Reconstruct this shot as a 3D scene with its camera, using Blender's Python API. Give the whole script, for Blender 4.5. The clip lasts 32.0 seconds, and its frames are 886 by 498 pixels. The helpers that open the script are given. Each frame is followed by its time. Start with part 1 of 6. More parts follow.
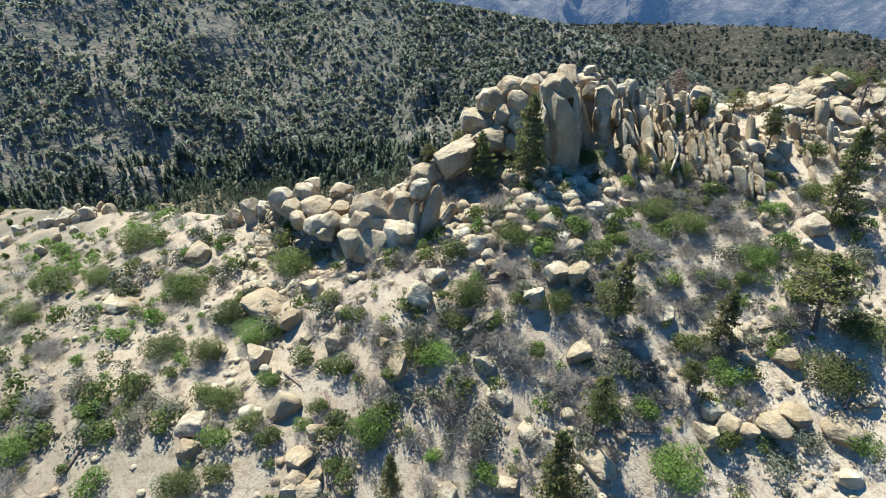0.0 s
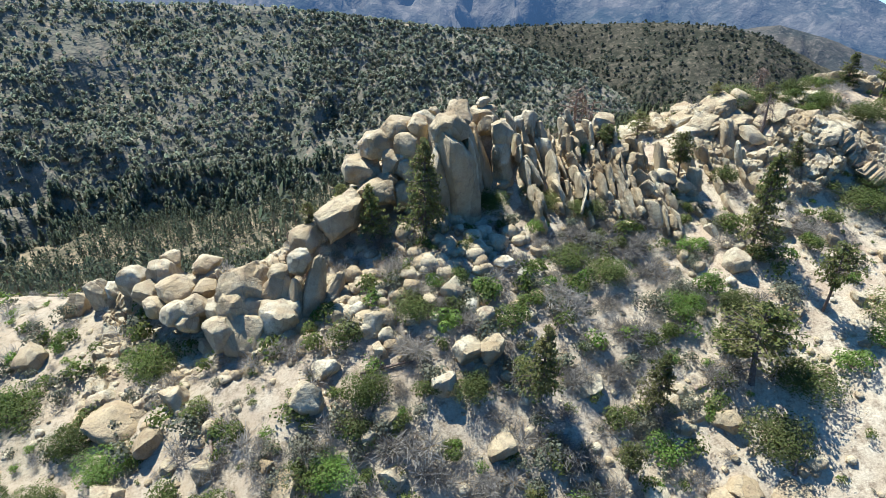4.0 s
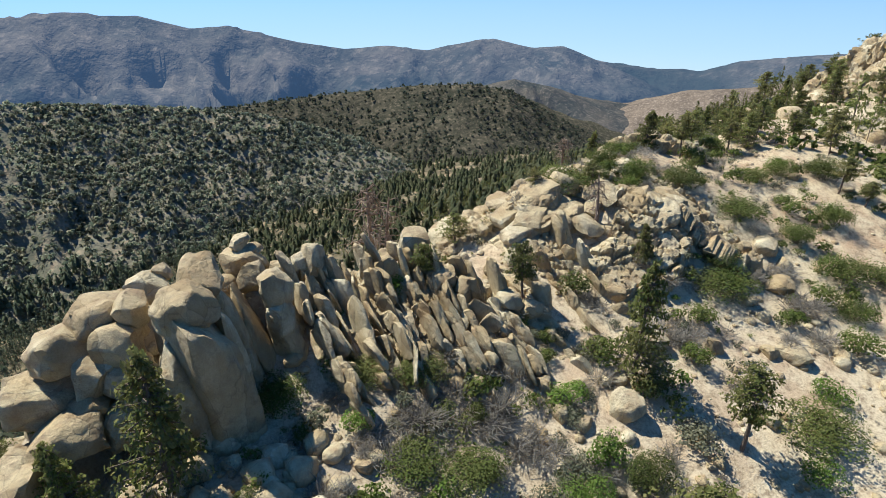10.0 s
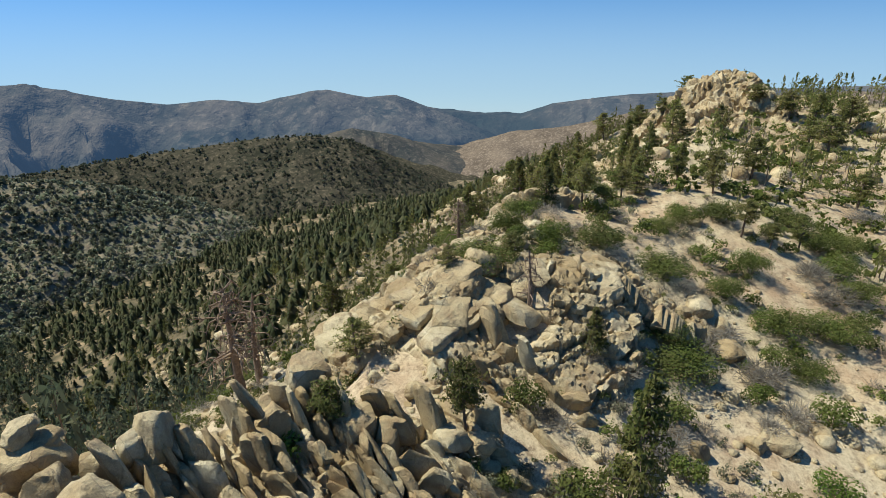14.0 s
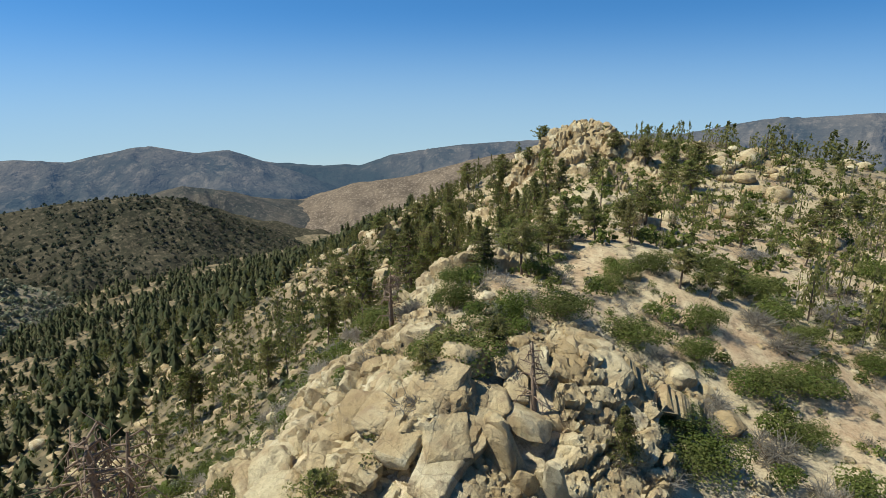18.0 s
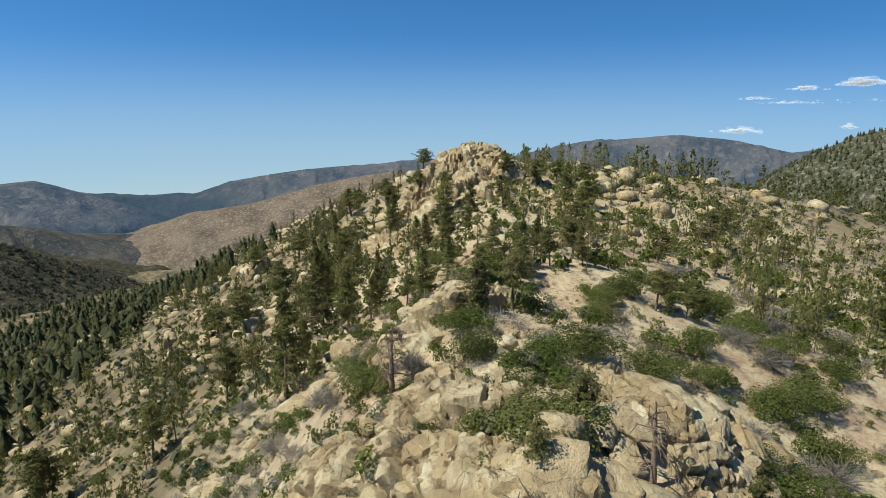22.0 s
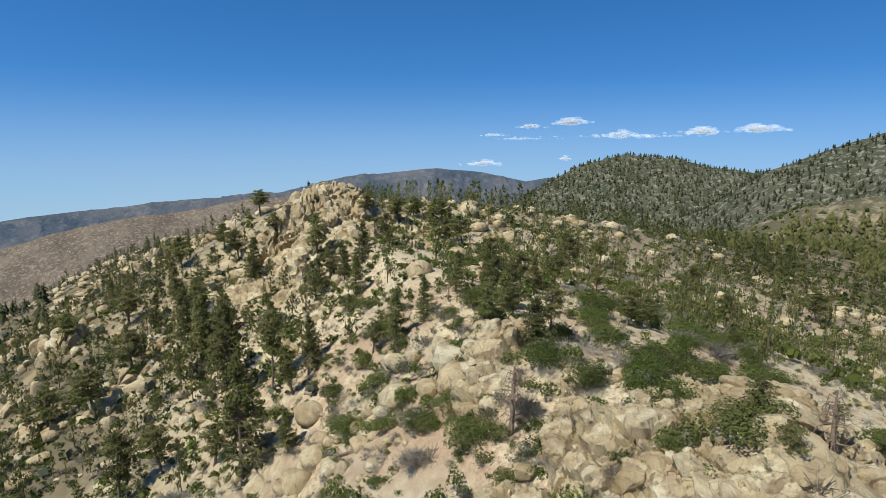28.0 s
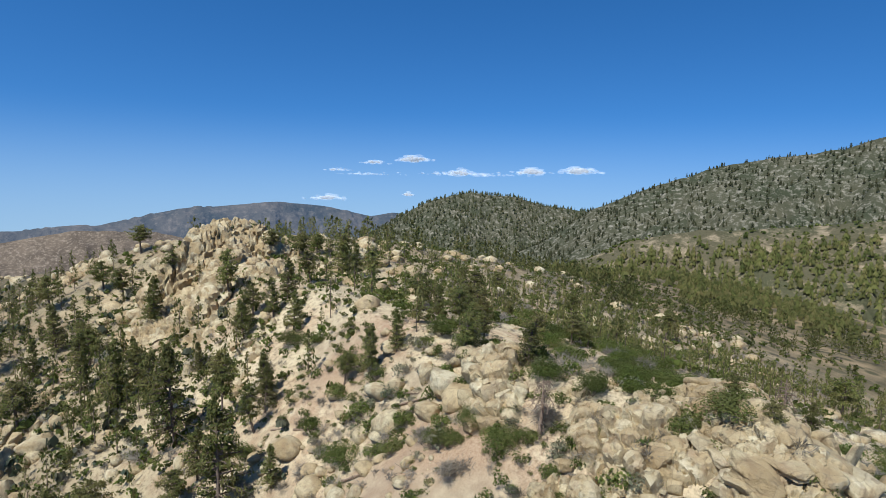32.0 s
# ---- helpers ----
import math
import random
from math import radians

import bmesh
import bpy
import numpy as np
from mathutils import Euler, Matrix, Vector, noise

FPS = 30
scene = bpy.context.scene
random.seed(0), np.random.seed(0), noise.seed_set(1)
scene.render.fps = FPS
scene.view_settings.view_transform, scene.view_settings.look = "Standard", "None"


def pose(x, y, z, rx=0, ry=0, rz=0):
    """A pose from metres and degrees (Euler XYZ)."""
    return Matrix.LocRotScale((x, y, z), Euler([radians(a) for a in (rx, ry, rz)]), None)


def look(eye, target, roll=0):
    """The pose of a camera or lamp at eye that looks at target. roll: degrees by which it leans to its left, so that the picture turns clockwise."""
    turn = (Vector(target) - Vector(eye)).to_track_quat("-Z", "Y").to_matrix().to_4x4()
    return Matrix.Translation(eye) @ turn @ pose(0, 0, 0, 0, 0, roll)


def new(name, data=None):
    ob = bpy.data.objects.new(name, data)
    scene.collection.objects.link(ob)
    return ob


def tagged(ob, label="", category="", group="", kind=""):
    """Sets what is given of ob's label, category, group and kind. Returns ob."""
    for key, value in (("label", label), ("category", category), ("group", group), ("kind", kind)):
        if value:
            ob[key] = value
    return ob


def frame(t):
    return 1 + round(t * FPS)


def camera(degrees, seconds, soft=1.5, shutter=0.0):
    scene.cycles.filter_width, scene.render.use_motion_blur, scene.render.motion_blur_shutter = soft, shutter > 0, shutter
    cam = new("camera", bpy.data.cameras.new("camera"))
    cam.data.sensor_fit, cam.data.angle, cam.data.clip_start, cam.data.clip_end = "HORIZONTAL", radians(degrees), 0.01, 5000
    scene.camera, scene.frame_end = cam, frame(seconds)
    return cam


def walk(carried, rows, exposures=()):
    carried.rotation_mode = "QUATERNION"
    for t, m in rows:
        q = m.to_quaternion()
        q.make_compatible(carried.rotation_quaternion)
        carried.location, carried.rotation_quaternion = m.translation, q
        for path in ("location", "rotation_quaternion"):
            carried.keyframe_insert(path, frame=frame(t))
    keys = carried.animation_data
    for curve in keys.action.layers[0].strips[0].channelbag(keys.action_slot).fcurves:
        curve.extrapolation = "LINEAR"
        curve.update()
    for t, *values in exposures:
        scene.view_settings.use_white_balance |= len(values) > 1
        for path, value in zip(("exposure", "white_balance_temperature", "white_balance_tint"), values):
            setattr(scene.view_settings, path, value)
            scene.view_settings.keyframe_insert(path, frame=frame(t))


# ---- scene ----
cam = camera(74.03, 32.0, soft=0.8)
PATH = [
    (0.0, 0.00, 0.00, 60.00, -0.60, -31.41, 1.15),
    (0.5, 0.20, 1.02, 59.93, -1.00, -31.58, 1.40),
    (1.0, 0.48, 2.07, 59.90, -1.61, -31.73, 1.49),
    (1.5, 0.78, 3.10, 60.01, -2.58, -31.81, 1.35),
    (2.0, 1.08, 4.16, 60.16, -3.81, -31.82, 1.12),
    (2.5, 1.41, 5.28, 60.34, -5.22, -31.76, 0.90),
    (3.0, 1.72, 6.38, 60.56, -6.75, -31.59, 0.74),
    (3.5, 2.03, 7.56, 60.61, -8.39, -31.26, 0.62),
    (5.5, 3.47, 12.82, 60.11, -15.48, -29.27, 0.12),
    (6.0, 3.90, 14.20, 59.93, -17.33, -28.69, -0.00),
    (6.5, 4.40, 15.61, 59.73, -19.14, -28.13, -0.09),
    (7.0, 4.98, 17.07, 59.56, -20.91, -27.65, -0.14),
    (7.5, 5.58, 18.56, 59.40, -22.72, -27.20, -0.19),
    (8.0, 6.14, 19.96, 59.32, -24.48, -26.76, -0.24),
    (8.5, 6.66, 21.30, 59.32, -26.26, -26.27, -0.30),
    (9.0, 7.16, 22.66, 59.28, -28.09, -25.77, -0.35),
    (9.5, 7.69, 24.04, 59.25, -29.94, -25.26, -0.40),
    (10.0, 8.20, 25.40, 59.22, -31.84, -24.77, -0.46),
    (10.5, 8.66, 26.76, 59.18, -33.78, -24.27, -0.49),
    (11.0, 9.09, 28.08, 59.14, -35.72, -23.78, -0.52),
    (11.5, 9.59, 29.43, 59.08, -37.68, -23.27, -0.56),
    (12.0, 10.13, 30.78, 58.98, -39.62, -22.75, -0.57),
    (12.5, 10.65, 32.11, 58.86, -41.60, -22.24, -0.57),
    (13.0, 11.23, 33.44, 58.68, -43.55, -21.70, -0.58),
    (13.5, 11.73, 34.72, 58.54, -45.50, -21.11, -0.62),
    (14.0, 12.24, 36.02, 58.37, -47.44, -20.48, -0.62),
    (14.5, 12.73, 37.29, 58.16, -49.37, -19.89, -0.54),
    (16.5, 14.37, 42.45, 57.71, -57.28, -17.42, -0.27),
    (17.0, 14.73, 43.77, 57.65, -59.24, -16.80, -0.24),
    (17.5, 15.10, 45.11, 57.61, -61.16, -16.22, -0.25),
    (18.0, 15.38, 46.42, 57.61, -63.06, -15.72, -0.24),
    (18.5, 15.70, 47.81, 57.55, -64.96, -15.29, -0.18),
    (19.0, 16.04, 49.21, 57.50, -66.89, -14.90, -0.11),
    (19.5, 16.40, 50.62, 57.42, -68.84, -14.61, -0.03),
    (20.0, 16.73, 52.06, 57.29, -70.76, -14.33, 0.04),
    (20.5, 17.08, 53.52, 57.18, -72.65, -14.12, 0.11),
    (21.0, 17.31, 54.95, 57.13, -74.52, -13.92, 0.15),
    (21.5, 17.48, 56.37, 57.13, -76.35, -13.71, 0.16),
    (22.0, 17.59, 57.78, 57.13, -78.20, -13.49, 0.15),
    (22.5, 17.62, 59.24, 57.11, -80.05, -13.22, 0.12),
    (23.0, 17.55, 60.74, 57.13, -81.91, -12.96, 0.05),
    (23.5, 17.49, 62.24, 57.20, -83.73, -12.73, -0.06),
    (24.0, 17.43, 63.84, 57.26, -85.61, -12.49, -0.11),
    (24.5, 17.34, 65.52, 57.34, -87.52, -12.24, -0.09),
    (25.0, 17.31, 67.21, 57.42, -89.43, -11.99, -0.06),
    (25.5, 17.24, 68.91, 57.48, -91.36, -11.72, -0.05),
    (27.5, 16.92, 75.76, 57.80, -98.94, -10.47, -0.16),
    (28.0, 16.81, 77.49, 57.90, -100.88, -10.12, -0.13),
    (28.5, 16.71, 79.20, 57.96, -102.81, -9.73, -0.04),
    (29.0, 16.57, 80.92, 58.07, -104.74, -9.33, 0.10),
    (29.5, 16.44, 82.62, 58.21, -106.67, -8.93, 0.27),
    (30.0, 16.28, 84.38, 58.34, -108.60, -8.51, 0.51),
    (30.5, 16.10, 86.19, 58.48, -110.55, -8.05, 0.75),
    (31.0, 15.91, 88.02, 58.56, -112.49, -7.57, 0.97),
    (31.5, 15.66, 89.83, 58.66, -114.32, -7.10, 1.18),
    (32.0, 15.34, 91.54, 58.80, -116.17, -6.61, 1.40),
]
EXPOSURES = [(0, 1.08, 5450, 8), (7, 0.98, 5350, 8), (10.5, 0.60, 6000, 8), (14, 0.34, 6250, 4), (19, 0.26, 6300, 3), (25, 0.18, 6150, 4), (32, 0.18, 5750, 8)]
walk(cam, [(t, pose(x, y, z, 90 + pitch, 0, yaw) @ pose(0, 0, 0, 0, 0, roll)) for t, x, y, z, yaw, pitch, roll in PATH], EXPOSURES)

# ---- world, sun ----
SUN_AZ, SUN_EL = -28.0, 56.5          # degrees: azimuth from +y towards +x, height
world = bpy.data.worlds.new("sky")
scene.world = world
world.use_nodes = True
wn, wl = world.node_tree.nodes, world.node_tree.links
sky = wn.new("ShaderNodeTexSky")
sky.sky_type, sky.sun_disc = "NISHITA", False
sky.sun_elevation, sky.sun_rotation = radians(SUN_EL), radians(SUN_AZ)
sky.altitude, sky.air_density, sky.dust_density, sky.ozone_density = 1800, 1.0, 0.7, 4.5
# the sky's pale rim carries on below eye level, over the far desert
coord = wn.new("ShaderNodeTexCoord")
lift = wn.new("ShaderNodeVectorMath")
lift.operation, lift.inputs[1].default_value = "ADD", (0, 0, 0.15)
wl.new(coord.outputs["Generated"], lift.inputs[0])
wl.new(lift.outputs[0], sky.inputs[0])
rich = wn.new("ShaderNodeHueSaturation")
rich.inputs["Saturation"].default_value = 1.24
wl.new(sky.outputs[0], rich.inputs["Color"])
# desert haze pales the sky towards the horizon all round
rise = wn.new("ShaderNodeSeparateXYZ")
wl.new(coord.outputs["Generated"], rise.inputs[0])
veil = wn.new("ShaderNodeMapRange")
veil.interpolation_type = "SMOOTHSTEP"
veil.inputs["From Min"].default_value, veil.inputs["From Max"].default_value = 0.12, -0.10
veil.inputs["To Max"].default_value = 0.72
wl.new(rise.outputs["Z"], veil.inputs["Value"])
haze = wn.new("ShaderNodeMix")
haze.data_type = "RGBA"
haze.inputs[7].default_value = (3.0, 4.0, 5.0, 1)
wl.new(veil.outputs[0], haze.inputs[0])
wl.new(rich.outputs[0], haze.inputs[6])
wl.new(haze.outputs[2], wn["Background"].inputs[0])
wn["Background"].inputs[1].default_value = 0.112
sun_data = bpy.data.lights.new("sun", "SUN")
sun_data.energy, sun_data.angle, sun_data.color = 5.0, radians(0.53), (1.0, 0.945, 0.835)
sun = new("sun", sun_data)
sa, se = radians(SUN_AZ), radians(SUN_EL)
sun.matrix_world = look((math.sin(sa) * math.cos(se) * 300, math.cos(sa) * math.cos(se) * 300, 300 * math.sin(se)), (0, 0, 0))


# ---- materials ----
def material(name, rough=0.9):
    m = bpy.data.materials.new(name)
    m.use_nodes = True
    n, l = m.node_tree.nodes, m.node_tree.links
    b = n["Principled BSDF"]
    b.inputs["Roughness"].default_value = rough
    b.inputs["Specular IOR Level"].default_value = 0.25
    return m, n, l, b


def noise_node(n, l, vec, scale, detail=4.0, rough=0.55):
    t = n.new("ShaderNodeTexNoise")
    t.inputs["Scale"].default_value, t.inputs["Detail"].default_value, t.inputs["Roughness"].default_value = scale, detail, rough
    l.new(vec, t.inputs["Vector"])
    return t.outputs["Fac"]


def ramp(n, l, fac, stops):
    r = n.new("ShaderNodeValToRGB")
    e = r.color_ramp.elements
    while len(e) < len(stops):
        e.new(0.5)
    for k, (p, c) in zip(e, stops):
        k.position, k.color = p, (*c, 1)
    l.new(fac, r.inputs[0])
    return r.outputs[0]


def blend(n, l, fac, a, b, how="MIX"):
    x = n.new("ShaderNodeMix")
    x.data_type, x.blend_type = "RGBA", how
    for s, v in ((x.inputs[0], fac), (x.inputs[6], a), (x.inputs[7], b)):
        if isinstance(v, bpy.types.NodeSocket):
            l.new(v, s)
        else:
            s.default_value = v if isinstance(v, float) else (*v, 1)
    return x.outputs[2]


def bump(n, l, b, height, strength, distance):
    k = n.new("ShaderNodeBump")
    k.inputs["Strength"].default_value, k.inputs["Distance"].default_value = strength, distance
    l.new(height, k.inputs["Height"])
    l.new(k.outputs[0], b.inputs["Normal"])


def place_vec(n, l):
    g = n.new("ShaderNodeNewGeometry")
    return g.outputs["Position"], g.outputs["Random Per Island"]


def soil_material():
    m, n, l, b = material("sandy_soil", 0.95)
    p, _ = place_vec(n, l)
    big = noise_node(n, l, p, 0.055, 5, 0.6)
    mid = noise_node(n, l, p, 0.6, 6, 0.65)
    fine = noise_node(n, l, p, 6.0, 4, 0.7)
    c = ramp(n, l, big, [(0.36, (0.47, 0.365, 0.215)), (0.46, (0.58, 0.475, 0.29)), (0.56, (0.42, 0.285, 0.165)), (0.72, (0.50, 0.39, 0.235))])
    c = blend(n, l, ramp(n, l, mid, [(0.42, (0, 0, 0)), (0.66, (1, 1, 1))]), c, (0.59, 0.48, 0.30))
    where = n.new("ShaderNodeSeparateXYZ")
    l.new(p, where.inputs[0])
    west = n.new("ShaderNodeMapRange")
    west.inputs["From Min"].default_value, west.inputs["From Max"].default_value = 62, 18
    west.inputs["To Max"].default_value = 0.75
    l.new(where.outputs["X"], west.inputs["Value"])
    c = blend(n, l, west.outputs[0], c, ramp(n, l, mid, [(0.36, (0.46, 0.35, 0.225)), (0.6, (0.56, 0.455, 0.305))]))
    litter = ramp(n, l, noise_node(n, l, p, 1.7, 6, 0.75), [(0.5, (0, 0, 0)), (0.64, (1, 1, 1))])
    c = blend(n, l, litter, c, (0.26, 0.19, 0.115))
    c = blend(n, l, 0.6, c, ramp(n, l, fine, [(0.34, (0.52, 0.50, 0.47)), (0.56, (1.0, 1.0, 1.0))]), "MULTIPLY")
    peb = n.new("ShaderNodeTexVoronoi")
    peb.inputs["Scale"].default_value = 5.5
    l.new(p, peb.inputs["Vector"])
    c = blend(n, l, ramp(n, l, peb.outputs["Distance"], [(0.08, (0.25, 0.25, 0.25)), (0.22, (0, 0, 0))]), c, ramp(n, l, peb.outputs["Color"], [(0.3, (0.20, 0.16, 0.11)), (0.5, (0.60, 0.54, 0.43))]))
    # reddish brown earth in two hollows
    for spot, reach in (((54, 73, 37), 10.0), ((78, 73, 40), 9.0)):
        gap = n.new("ShaderNodeVectorMath")
        gap.operation = "DISTANCE"
        gap.inputs[1].default_value = spot
        l.new(p, gap.inputs[0])
        ragged = n.new("ShaderNodeMath")
        ragged.operation = "MULTIPLY_ADD"
        ragged.inputs[1].default_value = 9.0
        l.new(mid, ragged.inputs[0])
        l.new(gap.outputs["Value"], ragged.inputs[2])
        earth = n.new("ShaderNodeMapRange")
        earth.inputs["From Min"].default_value, earth.inputs["From Max"].default_value, earth.inputs["To Max"].default_value = reach + 6.5, reach, 0.8
        l.new(ragged.outputs[0], earth.inputs["Value"])
        c = blend(n, l, earth.outputs[0], c, ramp(n, l, fine, [(0.35, (0.27, 0.165, 0.095)), (0.65, (0.40, 0.27, 0.165))]))
    # bare rock where the ground is steep
    gn = n.new("ShaderNodeNewGeometry")
    sep = n.new("ShaderNodeSeparateXYZ")
    l.new(gn.outputs["Normal"], sep.inputs[0])
    steep = n.new("ShaderNodeMapRange")
    steep.inputs["From Min"].default_value, steep.inputs["From Max"].default_value = 0.80, 0.68
    l.new(sep.outputs["Z"], steep.inputs["Value"])
    c = blend(n, l, steep.outputs[0], c, ramp(n, l, mid, [(0.35, (0.28, 0.21, 0.13)), (0.65, (0.46, 0.37, 0.235))]))
    # far from the ridge, and down the valley side, the ground is covered in low scrub
    far = n.new("ShaderNodeVectorMath")
    far.operation = "DISTANCE"
    far.inputs[1].default_value = (70, 55, 30)
    l.new(p, far.inputs[0])
    fr = n.new("ShaderNodeMapRange")
    fr.inputs["From Min"].default_value, fr.inputs["From Max"].default_value = 42, 150
    l.new(far.outputs["Value"], fr.inputs["Value"])
    north = n.new("ShaderNodeVectorMath")
    north.operation = "DOT_PRODUCT"
    north.inputs[1].default_value = (-0.24, 1.0, -0.55)
    l.new(p, north.inputs[0])
    nr = n.new("ShaderNodeMapRange")
    nr.inputs["From Min"].default_value, nr.inputs["From Max"].default_value, nr.inputs["To Max"].default_value = 48, 84, 0.9
    l.new(north.outputs["Value"], nr.inputs["Value"])
    most = n.new("ShaderNodeMath")
    most.operation = "MAXIMUM"
    l.new(fr.outputs[0], most.inputs[0])
    l.new(nr.outputs[0], most.inputs[1])
    vo = n.new("ShaderNodeTexVoronoi")
    vo.inputs["Scale"].default_value = 0.22
    l.new(p, vo.inputs["Vector"])
    scrub = ramp(n, l, vo.outputs["Distance"], [(0.30, (0.075, 0.068, 0.032)), (0.62, (0.26, 0.19, 0.105))])
    scrub = blend(n, l, ramp(n, l, big, [(0.4, (0, 0, 0)), (0.62, (1, 1, 1))]), scrub, (0.085, 0.070, 0.036))
    c = blend(n, l, most.outputs[0], c, scrub)
    l.new(c, b.inputs["Base Color"])
    h = n.new("ShaderNodeMath")
    h.operation = "ADD"
    l.new(mid, h.inputs[0])
    l.new(fine, h.inputs[1])
    bump(n, l, b, h.outputs[0], 0.5, 0.18)
    return m


def rock_material():
    m, n, l, b = material("granite", 0.88)
    tc = n.new("ShaderNodeTexCoord")
    p, island = place_vec(n, l)
    info = n.new("ShaderNodeObjectInfo")
    rnd = n.new("ShaderNodeMath")
    rnd.operation = "FRACT"
    add = n.new("ShaderNodeMath")
    add.operation = "ADD"
    l.new(info.outputs["Random"], add.inputs[0])
    l.new(island, add.inputs[1])
    l.new(add.outputs[0], rnd.inputs[0])
    tone = ramp(n, l, rnd.outputs[0], [(0.0, (0.61, 0.51, 0.31)), (0.3, (0.68, 0.60, 0.41)), (0.55, (0.55, 0.43, 0.245)), (0.8, (0.65, 0.55, 0.35)), (1.0, (0.52, 0.395, 0.22))])
    patch = noise_node(n, l, p, 0.55, 5, 0.6)
    c = blend(n, l, ramp(n, l, patch, [(0.4, (0, 0, 0)), (0.62, (0.8, 0.8, 0.8))]), tone, (0.43, 0.315, 0.165))
    grey = noise_node(n, l, p, 1.3, 6, 0.7)
    c = blend(n, l, ramp(n, l, grey, [(0.52, (0, 0, 0)), (0.68, (0.7, 0.7, 0.7))]), c, (0.27, 0.21, 0.135))
    grain = noise_node(n, l, p, 14.0, 3, 0.8)
    c = blend(n, l, 0.45, c, ramp(n, l, grain, [(0.3, (0.5, 0.5, 0.5)), (0.65, (1, 1, 1))]), "MULTIPLY")
    h = n.new("ShaderNodeMath")
    h.operation = "MULTIPLY_ADD"
    l.new(grain, h.inputs[0])
    h.inputs[1].default_value = 0.25
    l.new(noise_node(n, l, p, 2.6, 7, 0.65), h.inputs[2])
    joint = n.new("ShaderNodeTexVoronoi")
    joint.feature = "DISTANCE_TO_EDGE"
    joint.inputs["Scale"].default_value = 0.36
    warp = n.new("ShaderNodeVectorMath")
    warp.operation = "MULTIPLY"
    warp.inputs[1].default_value = (1.25, 1.0, 0.42)
    crook = n.new("ShaderNodeTexNoise")
    crook.inputs["Scale"].default_value, crook.inputs["Detail"].default_value = 1.2, 4.0
    l.new(p, crook.inputs["Vector"])
    bent = n.new("ShaderNodeVectorMath")
    bent.operation = "MULTIPLY_ADD"
    bent.inputs[1].default_value = (0.45, 0.45, 0.45)
    l.new(crook.outputs["Color"], bent.inputs[0])
    l.new(p, bent.inputs[2])
    l.new(bent.outputs[0], warp.inputs[0])
    l.new(warp.outputs[0], joint.inputs["Vector"])
    groove = n.new("ShaderNodeMapRange")
    groove.inputs["From Max"].default_value, groove.inputs["To Min"].default_value, groove.inputs["To Max"].default_value = 0.012, -0.10, 0.0
    l.new(joint.outputs["Distance"], groove.inputs["Value"])
    streak = n.new("ShaderNodeMapping")
    streak.inputs["Scale"].default_value = (1.1, 1.1, 0.16)
    l.new(p, streak.inputs["Vector"])
    c = blend(n, l, ramp(n, l, noise_node(n, l, streak.outputs[0], 1.0, 5, 0.65), [(0.50, (0, 0, 0)), (0.70, (0.6, 0.6, 0.6))]), c, (0.30, 0.20, 0.115))
    cell = n.new("ShaderNodeTexVoronoi")
    cell.inputs["Scale"].default_value = 0.36
    l.new(warp.outputs[0], cell.inputs["Vector"])
    c = blend(n, l, 1.0, c, ramp(n, l, cell.outputs["Color"], [(0.2, (0.82, 0.78, 0.71)), (0.5, (0.98, 0.96, 0.92)), (0.8, (1.06, 1.05, 1.02))]), "MULTIPLY")
    c = blend(n, l, ramp(n, l, joint.outputs["Distance"], [(0.002, (0.32, 0.32, 0.32)), (0.010, (0, 0, 0))]), c, (0.13, 0.095, 0.06))
    l.new(c, b.inputs["Base Color"])
    total = n.new("ShaderNodeMath")
    total.operation = "ADD"
    l.new(h.outputs[0], total.inputs[0])
    l.new(groove.outputs[0], total.inputs[1])
    bump(n, l, b, total.outputs[0], 0.9, 0.30)
    return m


def leaf_material(name, dark, light, dry, rough=0.75, thinness=0.45):
    m, n, l, b = material(name, rough)
    p, island = place_vec(n, l)
    info = n.new("ShaderNodeObjectInfo")
    c = ramp(n, l, island, [(0.0, dark), (0.55, [(u + v) / 2 for u, v in zip(dark, light)]), (0.85, light), (1.0, dry)])
    big = noise_node(n, l, p, 0.23, 3, 0.6)
    c = blend(n, l, ramp(n, l, big, [(0.40, (0, 0, 0)), (0.66, (0.65, 0.65, 0.65))]), c, dry)
    hsv = n.new("ShaderNodeHueSaturation")
    v = n.new("ShaderNodeMapRange")
    v.inputs["To Min"].default_value, v.inputs["To Max"].default_value = 0.75, 1.3
    l.new(info.outputs["Random"], v.inputs["Value"])
    l.new(v.outputs[0], hsv.inputs["Value"])
    l.new(c, hsv.inputs["Color"])
    l.new(hsv.outputs[0], b.inputs["Base Color"])
    thin = n.new("ShaderNodeBsdfTranslucent")
    l.new(hsv.outputs[0], thin.inputs["Color"])
    both = n.new("ShaderNodeMixShader")
    both.inputs[0].default_value = thinness
    l.new(b.outputs[0], both.inputs[1])
    l.new(thin.outputs[0], both.inputs[2])
    l.new(both.outputs[0], n["Material Output"].inputs["Surface"])
    return m


def bark_material(name, a, c2):
    m, n, l, b = material(name, 0.95)
    p, _ = place_vec(n, l)
    t = noise_node(n, l, p, 5.0, 5, 0.7)
    l.new(ramp(n, l, t, [(0.3, a), (0.7, c2)]), b.inputs["Base Color"])
    bump(n, l, b, t, 0.8, 0.05)
    return m


